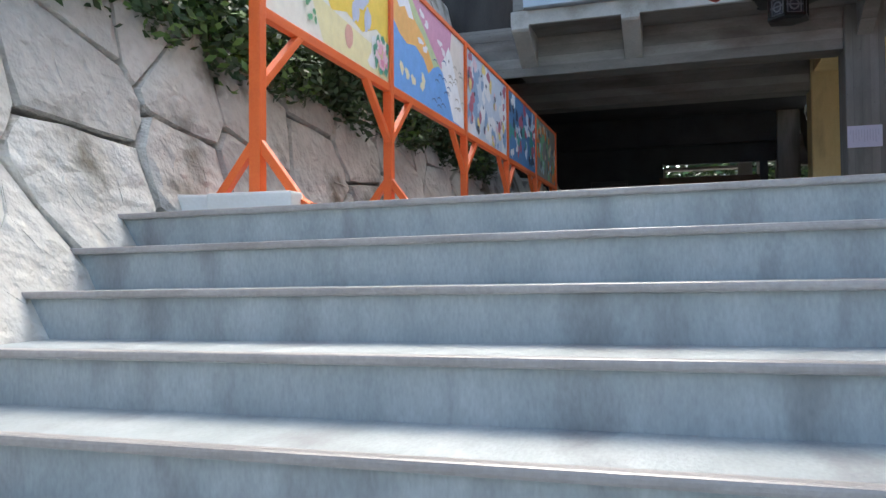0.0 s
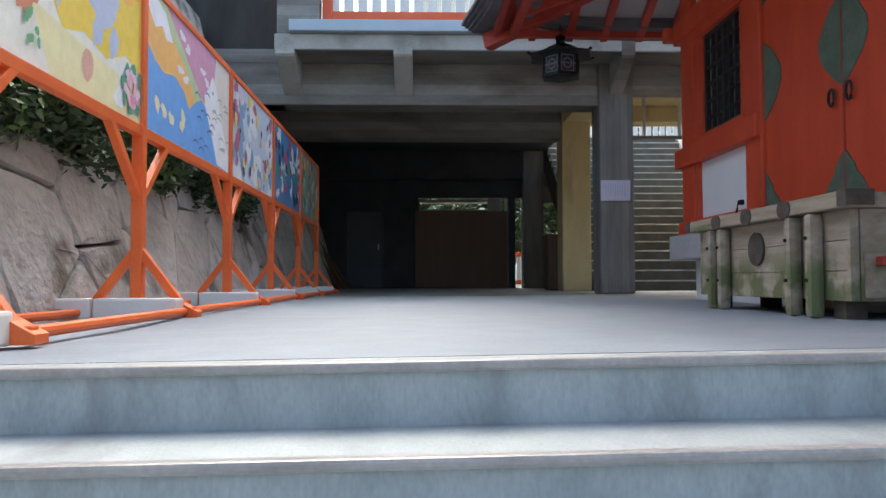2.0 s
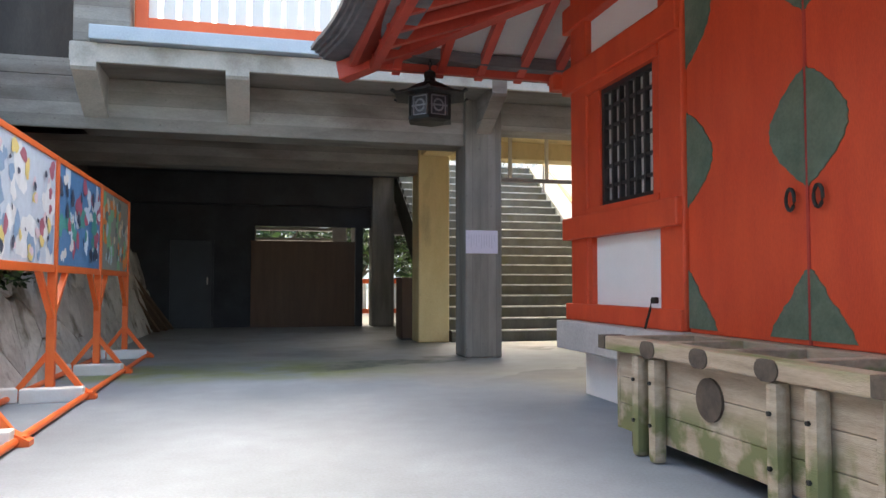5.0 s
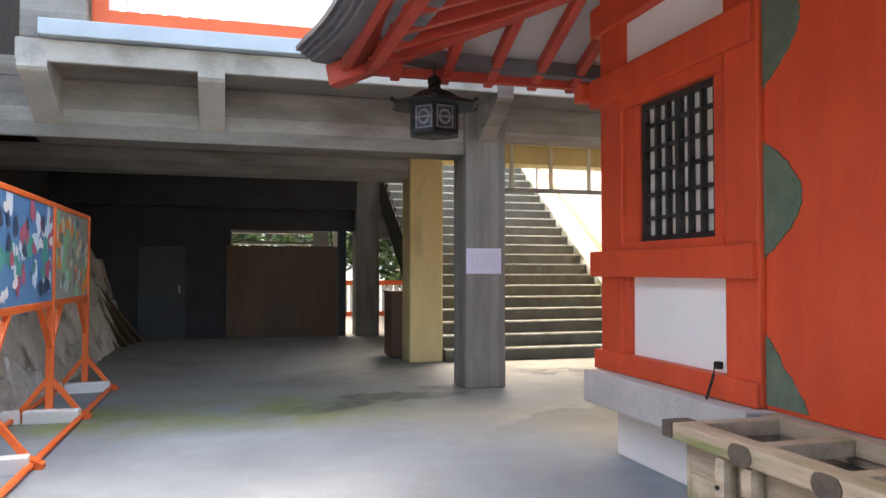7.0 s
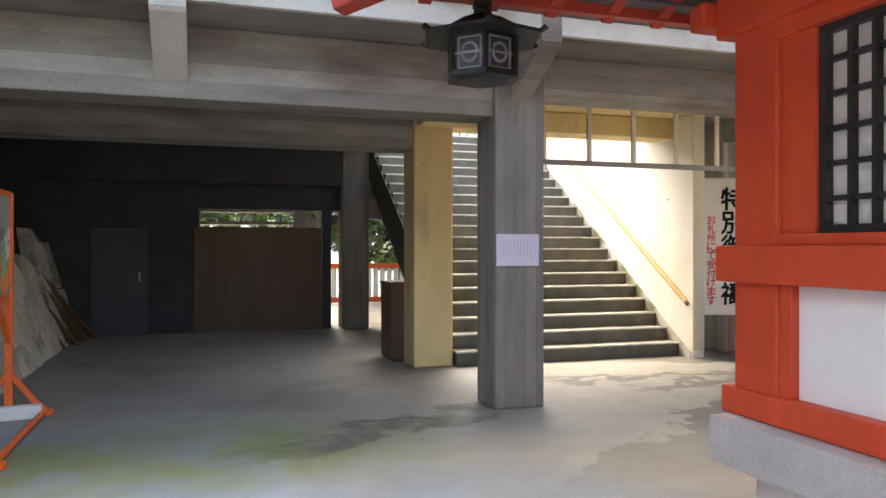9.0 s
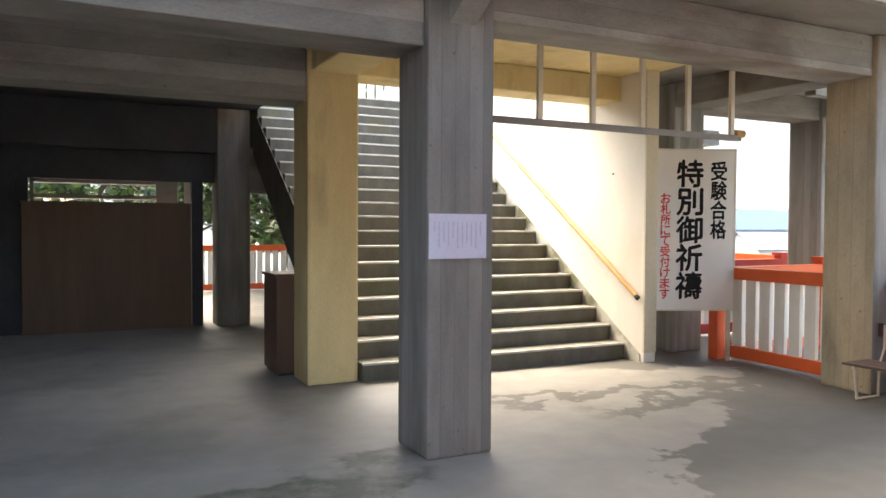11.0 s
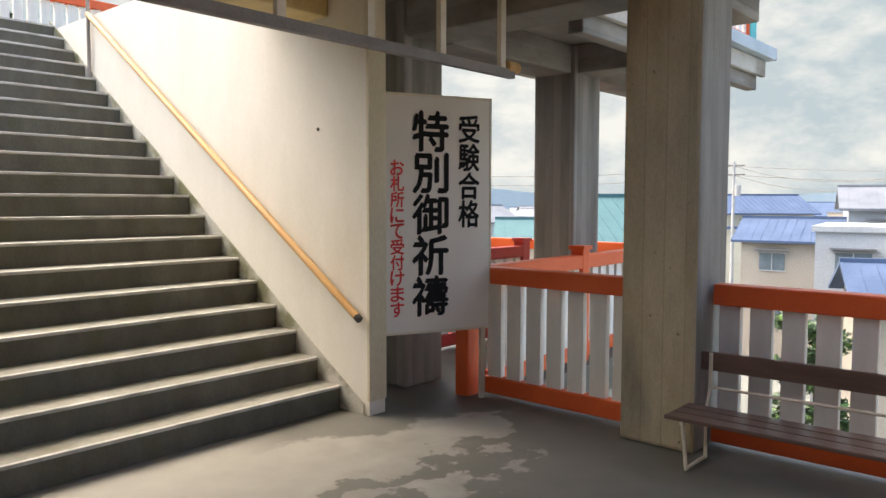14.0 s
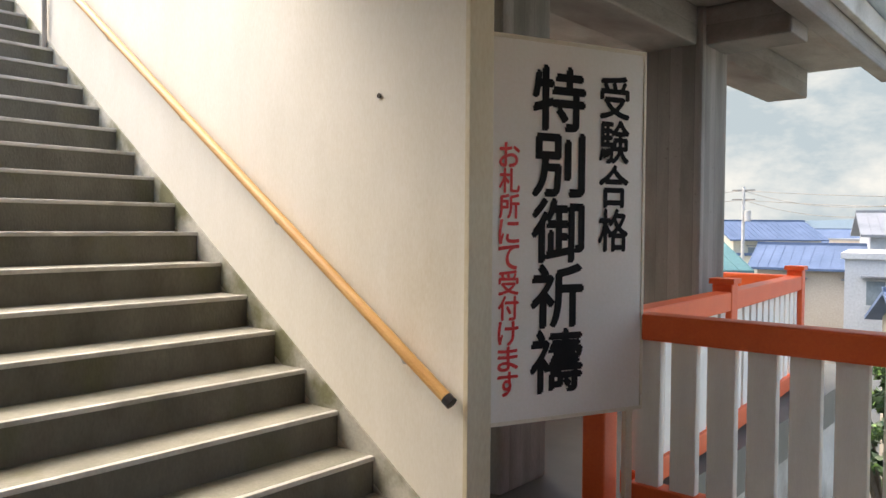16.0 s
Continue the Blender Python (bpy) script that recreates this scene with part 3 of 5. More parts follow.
for i, (y0, y1) in enumerate(zip(POSTS, POSTS[1:])):
    rng = random.Random(20 + i)
    base, shapes = PALETTES[i]
    board = part("picture_board", box(-0.012, 0.012, y0 + 0.03, y1 - 0.03, Z0 + 0.03, Z1 - 0.03), paint(base), display, "painted wooden picture board")
    lay = 0.0128
    def daub(poly, c, name="painted_shape"):
        global lay
        poly = [(min(max(u, y0 + 0.035), y1 - 0.035), min(max(v, Z0 + 0.035), Z1 - 0.035)) for u, v in poly]
        bm = bmesh.new()
        bm.faces.new([bm.verts.new((lay, u, v)) for u, v in poly])
        bmesh.ops.recalc_face_normals(bm, faces=bm.faces)
        lay += 0.00012
        return part(name, bm, paint(c), board)
    w = y1 - y0
    h = Z1 - Z0
    def at(pts):
        return [(y0 + u * w, Z0 + v * h) for u, v in pts]
    if i == 1:
        daub(at([(0.03, 1), (0.78, 1), (0.74, 0.64), (0.62, 0.5), (0.45, 0.5), (0.1, 0.95)]), (0.62, 0.30, 0.44))
        daub(at([(0.10, 1), (0.20, 1), (0.64, 0.46), (0.52, 0.40), (0.30, 0.66)]), (0.50, 0.60, 0.32))
        daub(at([(0, 0.42), (0, 0.84), (0.08, 0.92), (0.17, 0.9), (0.26, 0.76), (0.38, 0.66), (0.52, 0.44), (0.40, 0.32), (0.2, 0.40)]), (0.86, 0.48, 0.14))
        daub(at([(0.03, 0.86), (0.10, 0.95), (0.19, 0.90), (0.26, 0.74), (0.20, 0.72), (0.16, 0.79), (0.10, 0.74), (0.06, 0.80)]), (0.84, 0.84, 0.86))
        daub(at([(0, 0), (0.97, 0), (0.84, 0.16), (0.76, 0.34), (0.66, 0.46), (0.58, 0.50), (0.50, 0.44), (0.44, 0.36), (0.38, 0.46), (0.28, 0.52), (0.18, 0.48), (0.10, 0.52), (0, 0.62)]), (0.16, 0.38, 0.76))
        daub(at([(0.62, 0.56), (0.68, 0.66), (0.73, 0.78), (0.78, 0.70), (0.83, 0.55), (0.90, 0.36), (0.97, 0.18), (0.97, 0.04), (0.80, 0.06), (0.74, 0.22), (0.68, 0.36), (0.64, 0.46)]), (0.84, 0.84, 0.84))
        daub(blob(rng, y0 + 0.735 * w, Z0 + 0.64 * h, 0.012, 0.016, 8, 0.1), (0.05, 0.05, 0.06))
        for u, v in ((0.36, 0.86), (0.42, 0.80), (0.60, 0.74), (0.65, 0.68), (0.34, 0.60), (0.40, 0.56)):
            daub(blob(rng, y0 + u * w, Z0 + v * h, 0.055, 0.028, 9, 0.5), (0.82, 0.78, 0.80))
        for u, v in ((0.12, 0.24), (0.18, 0.22), (0.25, 0.20), (0.36, 0.20), (0.37, 0.27)):
            daub(blob(rng, y0 + u * w, Z0 + v * h, 0.045, 0.04, 9, 0.45), (0.82, 0.74, 0.50))
        for k in range(26):
            cy, cz = rng.uniform(y0 + 0.5 * w, y1 - 0.08), rng.uniform(Z0 + 0.06, Z0 + 0.5)
            arc = [(cy + 0.06 * math.cos(a), cz + 0.035 * math.sin(a)) for a in np.linspace(0.3, 2.8, 7)]
            arc += [(cy + 0.05 * math.cos(a), cz + 0.025 * math.sin(a)) for a in np.linspace(2.8, 0.3, 7)]
            daub(arc, (0.06, 0.12, 0.30) if cy < y0 + 0.75 * w else (0.40, 0.36, 0.30))
    for c, n, r in shapes:
        for k in range(n + (5 if i > 1 else 0)):
            rr = r * rng.uniform(0.4, 1.35)
            daub(blob(rng, rng.uniform(y0 + 0.1, y1 - 0.1), rng.uniform(Z0 + 0.08, Z1 - 0.08), rr * rng.uniform(0.7, 1.4), rr, 12, 0.4), c)
    if i == 0:
        daub(at([(0.18, 1), (1, 1), (1, 0.34), (0.86, 0.40), (0.72, 0.30), (0.58, 0.36), (0.46, 0.30), (0.38, 0.46), (0.30, 0.80)]), (0.86, 0.62, 0.08))
        daub(at([(0.30, 0.34), (0.50, 0.30), (0.80, 0.26), (0.98, 0.30), (0.98, 0.03), (0.40, 0.03)]), (0.84, 0.76, 0.42))
        for u, v, ru, rv in ((0.38, 0.86, 0.05, 0.20), (0.44, 0.58, 0.03, 0.16), (0.70, 0.60, 0.11, 0.12), (0.66, 0.42, 0.03, 0.10), (0.77, 0.42, 0.03, 0.10), (0.63, 0.74, 0.05, 0.06)):
            daub(blob(rng, y0 + u * w, Z0 + v * h, ru * w, rv * h, 14, 0.35), (0.52, 0.57, 0.70))
        daub(blob(rng, y0 + 0.88 * w, Z0 + 0.84 * h, 0.16, 0.10, 14, 0.4), (0.88, 0.48, 0.08))
        for u, v in ((0.22, 0.72), (0.29, 0.60), (0.31, 0.36), (0.27, 0.30)):
            daub(blob(rng, y0 + u * w, Z0 + v * h, 0.045, 0.055, 10, 0.5), (0.70, 0.26, 0.14))
        daub(blob(rng, y0 + 0.60 * w, Z0 + 0.20 * h, 0.055, 0.075, 12, 0.1), (0.72, 0.40, 0.30))
        for u, v in ((0.84, 0.26), (0.82, 0.14), (0.10, 0.34), (0.14, 0.52)):
            daub(blob(rng, y0 + u * w, Z0 + v * h, 0.07, 0.06, 11, 0.4), (0.85, 0.85, 0.82))
        for cy, cz in ((y0 + 0.08 * w, Z0 + 0.62 * h), (y0 + 0.91 * w, Z0 + 0.22 * h)):
            for k in range(9):
                daub(blob(rng, cy + 0.12 * math.cos(0.75 * k), cz + 0.10 * math.sin(0.75 * k), 0.03, 0.04, 9, 0.4), (0.10, 0.32, 0.20))
            for k in range(16):
                rr = 0.02 + 0.075 * rng.random()
                daub(blob(rng, cy + rr * math.cos(2.4 * k), cz + rr * math.sin(2.4 * k), 0.03, 0.026, 9, 0.4), rng.choice(((0.82, 0.46, 0.54), (0.74, 0.28, 0.40), (0.85, 0.62, 0.66))))
        for k in range(14):
            daub(blob(rng, y0 + rng.uniform(0.2, 0.36) * w, Z0 + rng.uniform(0.12, 0.42) * h, 0.016, 0.02, 8, 0.4), (0.16, 0.40, 0.20))
for y in POSTS:
    last = y == POSTS[-1]
    part("post", box(-0.03, 0.03, y - 0.03, y + 0.03, 0.05, Z1 + 0.005, 0.006), ORANGE, display, "orange-red steel post")
    for sgn in (-1, 1):
        part("leg_brace", bar((0, y, 0.36), (sgn * 0.24, y, 0.045), 0.042, 0.042, 0.004), ORANGE, display)
        if not (last and sgn > 0) and not (y == POSTS[0] and sgn < 0):
            part("arm_brace", bar((0, y, 0.60), (0, y + sgn * 0.40, Z0 - 0.005), 0.042, 0.042, 0.004), ORANGE, display)
    part("foot", bar((-0.30, y, 0.03), (0.30, y, 0.03), 0.05, 0.05, 0.006), ORANGE, display)
    part("shoe", prism([(0.19, 0.0), (0.32, 0.0), (0.32, 0.03), (0.22, 0.085), (0.19, 0.085)], "y", y - 0.045, y + 0.045), ORANGE, display)
part("bottom_rail", box(-0.022, 0.022, POSTS[0], POSTS[-1], Z0 - 0.025, Z0 + 0.03, 0.005), ORANGE, display)
part("top_rail", box(-0.022, 0.022, POSTS[0], POSTS[-1], Z1 - 0.03, Z1 + 0.012, 0.005), ORANGE, display)
part("ground_tube", rod([(0.25, POSTS[0], 0.03), (0.25, POSTS[-1], 0.03)], 0.022), ORANGE, display, "scuffed orange steel tube along the floor")
part("ground_tube", rod([(-0.25, POSTS[0], 0.03), (-0.25, POSTS[-1], 0.03)], 0.022), ORANGE, display)
for i, y in enumerate(POSTS):
    for dx, ln in ((-0.02, 0.42), (-0.36, 0.2)):
        b = solid("ballast_block", box(-ln / 2, ln / 2, -0.06, 0.06, 0, 0.105, 0.012), BLOCKWHITE, "white-painted timber block weighing down a post foot", "block", group="ballast blocks")
        b.matrix_basis = pose(PX + dx + 0.06, y - 0.09, -0.004, 0, 0, (3, -4, 2, 5, -3, 8)[i] + (20 if dx < -0.2 else 0))

# ---- shrine building ----
SX = 2.10
shrine = thing("shrine_building", "vermilion wooden shrine hall with white panels and green fittings", "shrine", (SX, 0, 0))
part("plinth", box(0.06, 3.6, 1.2, 7.30, 0, 0.36, 0.01), PLASTER, shrine, "white plastered plinth")
cap = bx(box(-0.16, 3.7, 5.695, 7.36, 0.36, 0.575, 0.012), -0.16, 3.7, 1.1, 3.695, 0.36, 0.575, 0.012)
part("plinth_cap", bx(cap, -0.003, 3.7, 3.697, 5.693, 0.36, 0.573), STONEBASE, shrine, "grey stone plinth cap")
part("wall_core", box(0.07, 3.6, 1.3, 7.30, 0.575, 3.4), VERMILION, shrine)
part("sill_beam", box(-0.06, 0.10, 5.745, 7.40, 0.577, 0.705, 0.01), VERMILION, shrine)
part("belt_beam", box(-0.08, 0.10, 5.75, 7.42, 1.20, 1.372, 0.012), VERMILION, shrine)
part("head_beam", box(-0.075, 0.10, 5.75, 7.42, 2.36, 2.56, 0.012), VERMILION, shrine)
part("top_beam", box(-0.07, 0.10, 1.2, 7.42, 2.86, 3.06, 0.012), VERMILION, shrine)
for y0, y1 in ((7.05, 7.33), (5.74, 6.0), (3.45, 3.72), (1.3, 1.55)):
    part("pillar", box(-0.04, 0.2, y0, y1, 0.58, 3.35, 0.015), VERMILION, shrine)
part("jamb", box(-0.02, 0.1, 6.0, 6.105, 1.37, 2.37, 0.006), VERMILION, shrine)
part("jamb", box(-0.02, 0.1, 6.86, 7.05, 1.37, 2.37, 0.006), VERMILION, shrine)
part("sill", box(-0.045, 0.1, 6.0, 7.05, 1.372, 1.42, 0.006), VERMILION, shrine)
part("lintel", box(-0.045, 0.1, 6.0, 7.05, 2.28, 2.362, 0.006), VERMILION, shrine)
part("white_panel", box(0.012, 0.08, 6.03, 6.98, 0.705, 1.2), PLASTER, shrine, "white plaster infill panel")
part("panel_frame", box(-0.03, 0.06, 6.98, 7.05, 0.705, 1.2, 0.005), VERMILION, shrine)
part("white_panel", box(0.012, 0.08, 6.0, 7.05, 2.56, 2.86), PLASTER, shrine, "white plaster infill panel")
win = part("window", box(0.045, 0.066, 6.105, 6.86, 1.42, 2.28), PAPERGLASS, shrine, "black lattice window over pale paper")
part("lattice_frame", bx(bx(bx(bx(bmesh.new(), 0.0, 0.04, 6.105, 6.14, 1.42, 2.28), 0.0, 0.04, 6.825, 6.86, 1.42, 2.28), 0, 0.04, 6.14, 6.825, 1.42, 1.455), 0, 0.04, 6.14, 6.825, 2.245, 2.28), BLACK, win)
for k in range(1, 6):
    y = 6.14 + (6.825 - 6.14) * k / 6
    part("lattice_bar", box(0.005, 0.04, y - (0.022 if k == 3 else 0.011), y + (0.022 if k == 3 else 0.011), 1.45, 2.25), BLACK, win)
for k in range(1, 6):
    z = 1.42 + 0.86 * k / 6
    part("lattice_bar", box(0.012, 0.044, 6.135, 6.83, z - 0.011, z + 0.011), BLACK, win)
# doors with metal fittings
for y0, y1, hinge in ((4.765, 5.735, 5.735), (3.79, 4.755, 3.79)):
    leaf = part("door", box(-0.005, 0.065, y0, y1, 0.5755, 2.858, 0.004), VERMILION, shrine, "vermilion double door leaf")
    inner = y0 if hinge == y1 else y1
    sg = 1 if hinge == y1 else -1
    for base, zs in ((inner, sg), (hinge, -sg)):
        wide = 0.26
        for zc, hh, full in ((0.60, 0.31, False), (1.58, 0.28, True), (2.42, 0.30, True)):
            if full:
                poly = [(base, zc - hh), (base + zs * wide * 0.45, zc - hh * 0.72), (base + zs * wide * 0.9, zc - hh * 0.3), (base + zs * wide, zc + 0.02), (base + zs * wide * 0.85, zc + hh * 0.35), (base + zs * wide * 0.4, zc + hh * 0.8), (base, zc + hh)]
            else:
                poly = [(base, zc), (base + zs * wide * 1.08, zc), (base + zs * wide * 0.8, zc + hh * 0.35), (base + zs * wide * 0.5, zc + hh * 0.6), (base + zs * wide * 0.2, zc + hh * 0.95), (base, zc + hh * 1.08)]
            fine = []
            for (u0, v0), (u1, v1) in zip(poly, poly[1:]):
                for f in (0.0, 0.25, 0.5, 0.75):
                    cut = 0.012 * math.sin(math.pi * 2 * f) if f else -0.012
                    fine.append((u0 + (u1 - u0) * f - zs * abs(cut) * (0 if (u0, v0) == poly[0] and not f else 1), v0 + (v1 - v0) * f))
            fine.append(poly[-1])
            part("metal_fitting", prism(fine, "x", -0.012, 0.0), VERDIGRIS, leaf, "green verdigris metal plate")
    part("ring_pull", rod([(-0.03, inner + sg * (0.085 + 0.028 * math.sin(a)), 1.25 + 0.05 * math.cos(a)) for a in np.linspace(0, 6.283, 15)], 0.009, 6), IRON, leaf, "dark ring pull")
part("door_post", box(-0.012, 0.06, 4.752, 4.768, 0.578, 2.858), DARKRED, shrine)
part("end_nose", box(-0.14, 0.08, 7.42, 7.54, 2.42, 2.55, 0.02), VERMILION, shrine)
part("tap", rod([(-0.055, 6.02, 0.76), (-0.09, 6.02, 0.76), (-0.10, 6.02, 0.70), (-0.12, 6.05, 0.58)], 0.008, 6), IRON, shrine, "small black socket and wire")
part("socket", box(-0.085, -0.05, 6.0, 6.04, 0.735, 0.775, 0.008), IRON, shrine)

# ---- offering box in front of the doors ----
def mossy(m):
    """Green moss patches on the lower boards."""
    n, l = m.node_tree.nodes, m.node_tree.links
    b = n["Principled BSDF"]
    base = b.inputs["Base Color"].links[0].from_socket
    co, xyz, t, r, g, k, mx = n.new("ShaderNodeTexCoord"), n.new("ShaderNodeSeparateXYZ"), n.new("ShaderNodeTexNoise"), n.new("ShaderNodeMapRange"), n.new("ShaderNodeMapRange"), n.new("ShaderNodeMath"), n.new("ShaderNodeMix")
    l.new(co.outputs["Object"], xyz.inputs[0]); l.new(co.outputs["Object"], t.inputs[0])
    t.inputs["Scale"].default_value, t.inputs["Detail"].default_value = 7, 6
    r.inputs["From Min"].default_value, r.inputs["From Max"].default_value = 0.40, 0.52
    g.inputs["From Min"].default_value, g.inputs["From Max"].default_value = 0.36, 0.22
    l.new(t.outputs["Fac"], r.inputs[0]); l.new(xyz.outputs["Z"], g.inputs[0])
    k.operation, mx.data_type = "MULTIPLY", "RGBA"
    l.new(r.outputs[0], k.inputs[0]); l.new(g.outputs[0], k.inputs[1]); l.new(k.outputs[0], mx.inputs[0])
    l.new(base, mx.inputs[6]); mx.inputs[7].default_value = (0.15, 0.165, 0.075, 1)
    l.new(mx.outputs[2], b.inputs["Base Color"])


MOSSWOOD = material("mossy_grey_wood", (0.29, 0.235, 0.175), (0.44, 0.375, 0.295), 0.85, 4, 60, 0.4, stretch=(3, 0.5, 5))
mossy(MOSSWOOD)
ob = thing("offering_box", "weathered grey wooden offering box with mossy sides", "offering box", (1.56, 3.82, 0))
L, D = 1.78, 0.49
for z0, z1 in ((0.085, 0.22), (0.223, 0.36), (0.363, 0.50)):
    part("board", box(0.001, 0.034, 0.03, L - 0.03, z0, z1, 0.004), MOSSWOOD, ob)
for y in (0.0, L - 0.03):
    part("corner_post", box(-0.002, 0.04, y, y + 0.03, 0.085, 0.50, 0.004), MOSSWOOD, ob)
part("liner", box(0.036, 0.045, 0.03, L - 0.03, 0.085, 0.50), OLDWOOD, ob)
part("back_panel", box(D - 0.035, D, 0, L, 0.085, 0.50, 0.006), OLDWOOD, ob)
part("end_panel", box(0.046, D - 0.036, 0.0, 0.035, 0.085, 0.50, 0.005), MOSSWOOD, ob)
part("end_panel", box(0.036, D - 0.036, L - 0.035, L, 0.085, 0.50, 0.005), OLDWOOD, ob)
part("floor_board", box(0.036, D - 0.036, 0.036, L - 0.036, 0.085, 0.12), OLDWOOD, ob)
# Added dark sheet below the rails, for the shade inside the box.
part("shade_sheet", box(0.036, D - 0.036, 0.036, L - 0.036, 0.44, 0.465), ENDGRAIN, ob, "dark sheet standing in for the shaded inside of the box")
part("top_rail", box(-0.07, 0.05, -0.10, L + 0.07, 0.502, 0.575, 0.008), OLDWOOD, ob)
part("top_rail", box(D - 0.05, D + 0.04, -0.10, L + 0.07, 0.502, 0.575, 0.008), OLDWOOD, ob)
for y in (0.02, 0.45, 0.89, 1.33, L - 0.02):
    part("cross_rail", box(0.052, D - 0.052, y - 0.035, y + 0.035, 0.503, 0.573, 0.006), OLDWOOD, ob)
for y in (0.46, 0.90, 1.33):
    poly = [(y + 0.066 * math.cos(a), 0.538 + max(-0.044, min(0.040, 0.05 * math.sin(a)))) for a in np.linspace(0, 6.283, 17)[:-1]]
    part("end_cap", prism(poly, "x", -0.0765, -0.069), ENDGRAIN, ob, "dark metal plate over a rail joint")
for y in (-0.104, L + 0.0):
    part("corner_plate", box(-0.0775, 0.052, y, y + 0.074, 0.506, 0.5775, 0.003), ENDGRAIN, ob, "dark metal corner plate")
for y in (0.24, 0.44, 1.30, 1.46):
    part("post", box(-0.075, -0.003, y - 0.035, y + 0.035, 0.0, 0.50, 0.03), MOSSWOOD, ob, "rounded mossy post")
    for z in (0.18, 0.38):
        part("bolt", rod([(-0.085, y, z), (-0.07, y, z)], 0.010, 6), IRON, ob)
part("crest", rod([(-0.012, 0.92, 0.355), (0.002, 0.92, 0.355)], 0.095, 24), ENDGRAIN, ob, "dark round crest")
for y in (0.15, L - 0.15):
    for x in (0.08, D - 0.08):
        part("foot_block", box(x - 0.05, x + 0.05, y - 0.05, y + 0.05, 0, 0.085), ENDGRAIN, ob)
part("drawer", box(0.06, 0.34, -0.02, 0.0, 0.10, 0.30, 0.004), OLDWOOD, ob)
part("drawer_pull", box(0.10, 0.36, -0.075, -0.015, 0.245, 0.285, 0.006), DARKRED, ob, "dark red drawer handle")
part("lock", rod([(0.22, -0.035, 0.19), (0.22, -0.018, 0.19)], 0.022, 12), STEEL, ob, "steel padlock plate")

# ---- notice on the column ----
nt = solid("paper_notice", box(2.005, 2.392, 10.188, 10.197, 1.209, 1.478), NOTICE, "pale lilac paper notice fixed to the concrete column", "notice")
for k in range(11):
    h = (0.06, 0.15, 0.12, 0.14, 0.10, 0.16, 0.15, 0.13, 0.15, 0.16, 0.08)[k]
    p = part("printed_line", box(2.035 + 0.031 * k, 2.044 + 0.031 * k, 10.1865, 10.188, 1.43 - h, 1.43), PRINT, nt)

# ---- standing sign ----
A, B = Vector((5.558, 12.212, 0)), Vector((6.334, 11.868, 0))
SW = (B - A).length
sgn_rz = math.degrees(math.atan2(B.y - A.y, B.x - A.x))
sign = thing("standing_sign", "white standing sign with black and red brush lettering", "sign", A, rz=sgn_rz)
face = part("sign_face", box(0, SW, -0.0, 0.03, 0.545, 2.215, 0.004), SIGNWHITE, sign)
part("frame_edge", box(-0.012, SW + 0.012, -0.004, 0.034, 0.535, 0.552), CREAMSTEEL, sign)
part("frame_edge", box(-0.012, SW + 0.012, -0.004, 0.034, 2.208, 2.226), CREAMSTEEL, sign)
part("frame_edge", box(-0.014, 0.0, -0.004, 0.034, 0.535, 2.226), CREAMSTEEL, sign)
part("frame_edge", box(SW, SW + 0.014, -0.004, 0.034, 0.535, 2.226), CREAMSTEEL, sign)
for x in (0.012, SW - 0.03):
    part("leg", box(x - 0.018, x + 0.022, 0.035, 0.07, 0, 2.2, 0.004), CREAMSTEEL, sign)

def lettering(name, text, u, ztop, zbot, width, mat, weight):
    n = len(text)
    step = (ztop - zbot) / n
    out = bmesh.new()
    for i, ch in enumerate(text):
        cu = bpy.data.curves.new("letter", "FONT")
        cu.body, cu.size, cu.align_x, cu.align_y = ch, 1.0, "CENTER", "CENTER"
        tmp = bpy.data.objects.new("letter", cu)
        me = bpy.data.meshes.new_from_object(tmp)
        co = np.array([v.co for v in me.vertices]) if len(me.vertices) else np.zeros((1, 3))
        lo, hi = co.min(0), co.max(0)
        ext = max(hi[0] - lo[0], 0.2), max(hi[1] - lo[1], 0.2)
        zc = ztop - step * (i + 0.5)
        sx, sz = width / max(ext[0], ext[1] * 0.8), step * 0.94 / max(ext[1], ext[0] * 0.8)
        tb = bmesh.new()
        tb.from_mesh(me)
        for v in tb.verts:
            x, y = v.co.x - (lo[0] + hi[0]) / 2, v.co.y - (lo[1] + hi[1]) / 2
            v.co = Vector((u + x * sx, -0.003, zc + y * sz))
        m2 = bpy.data.meshes.new("t")
        for k, (ox, oz) in enumerate(((0, 0), (1, 0), (-1, 1), (-1, -2), (1, 0))):
            bmesh.ops.translate(tb, vec=(ox * weight, -0.00006 * k, oz * weight), verts=tb.verts)
            tb.to_mesh(m2)
            out.from_mesh(m2)
        tb.free()
        bpy.data.objects.remove(tmp); bpy.data.curves.remove(cu); bpy.data.meshes.remove(me); bpy.data.meshes.remove(m2)
    return part(name, out, mat, face)

lettering("black_lettering", "\u7279\u5225\u5fa1\u7948\u79b1", 0.44 * SW, 2.115, 0.655, 0.27, INK, 0.008)
lettering("black_lettering", "\u53d7\u9a13\u5408\u683c", 0.80 * SW, 2.10, 1.285, 0.165, INK, 0.005)
lettering("red_lettering", "\u304a\u672d\u6240\u306b\u3066\u53d7\u4ed8\u3051\u307e\u3059", 0.14 * SW, 1.765, 0.66, 0.10, REDINK, 0.0025)


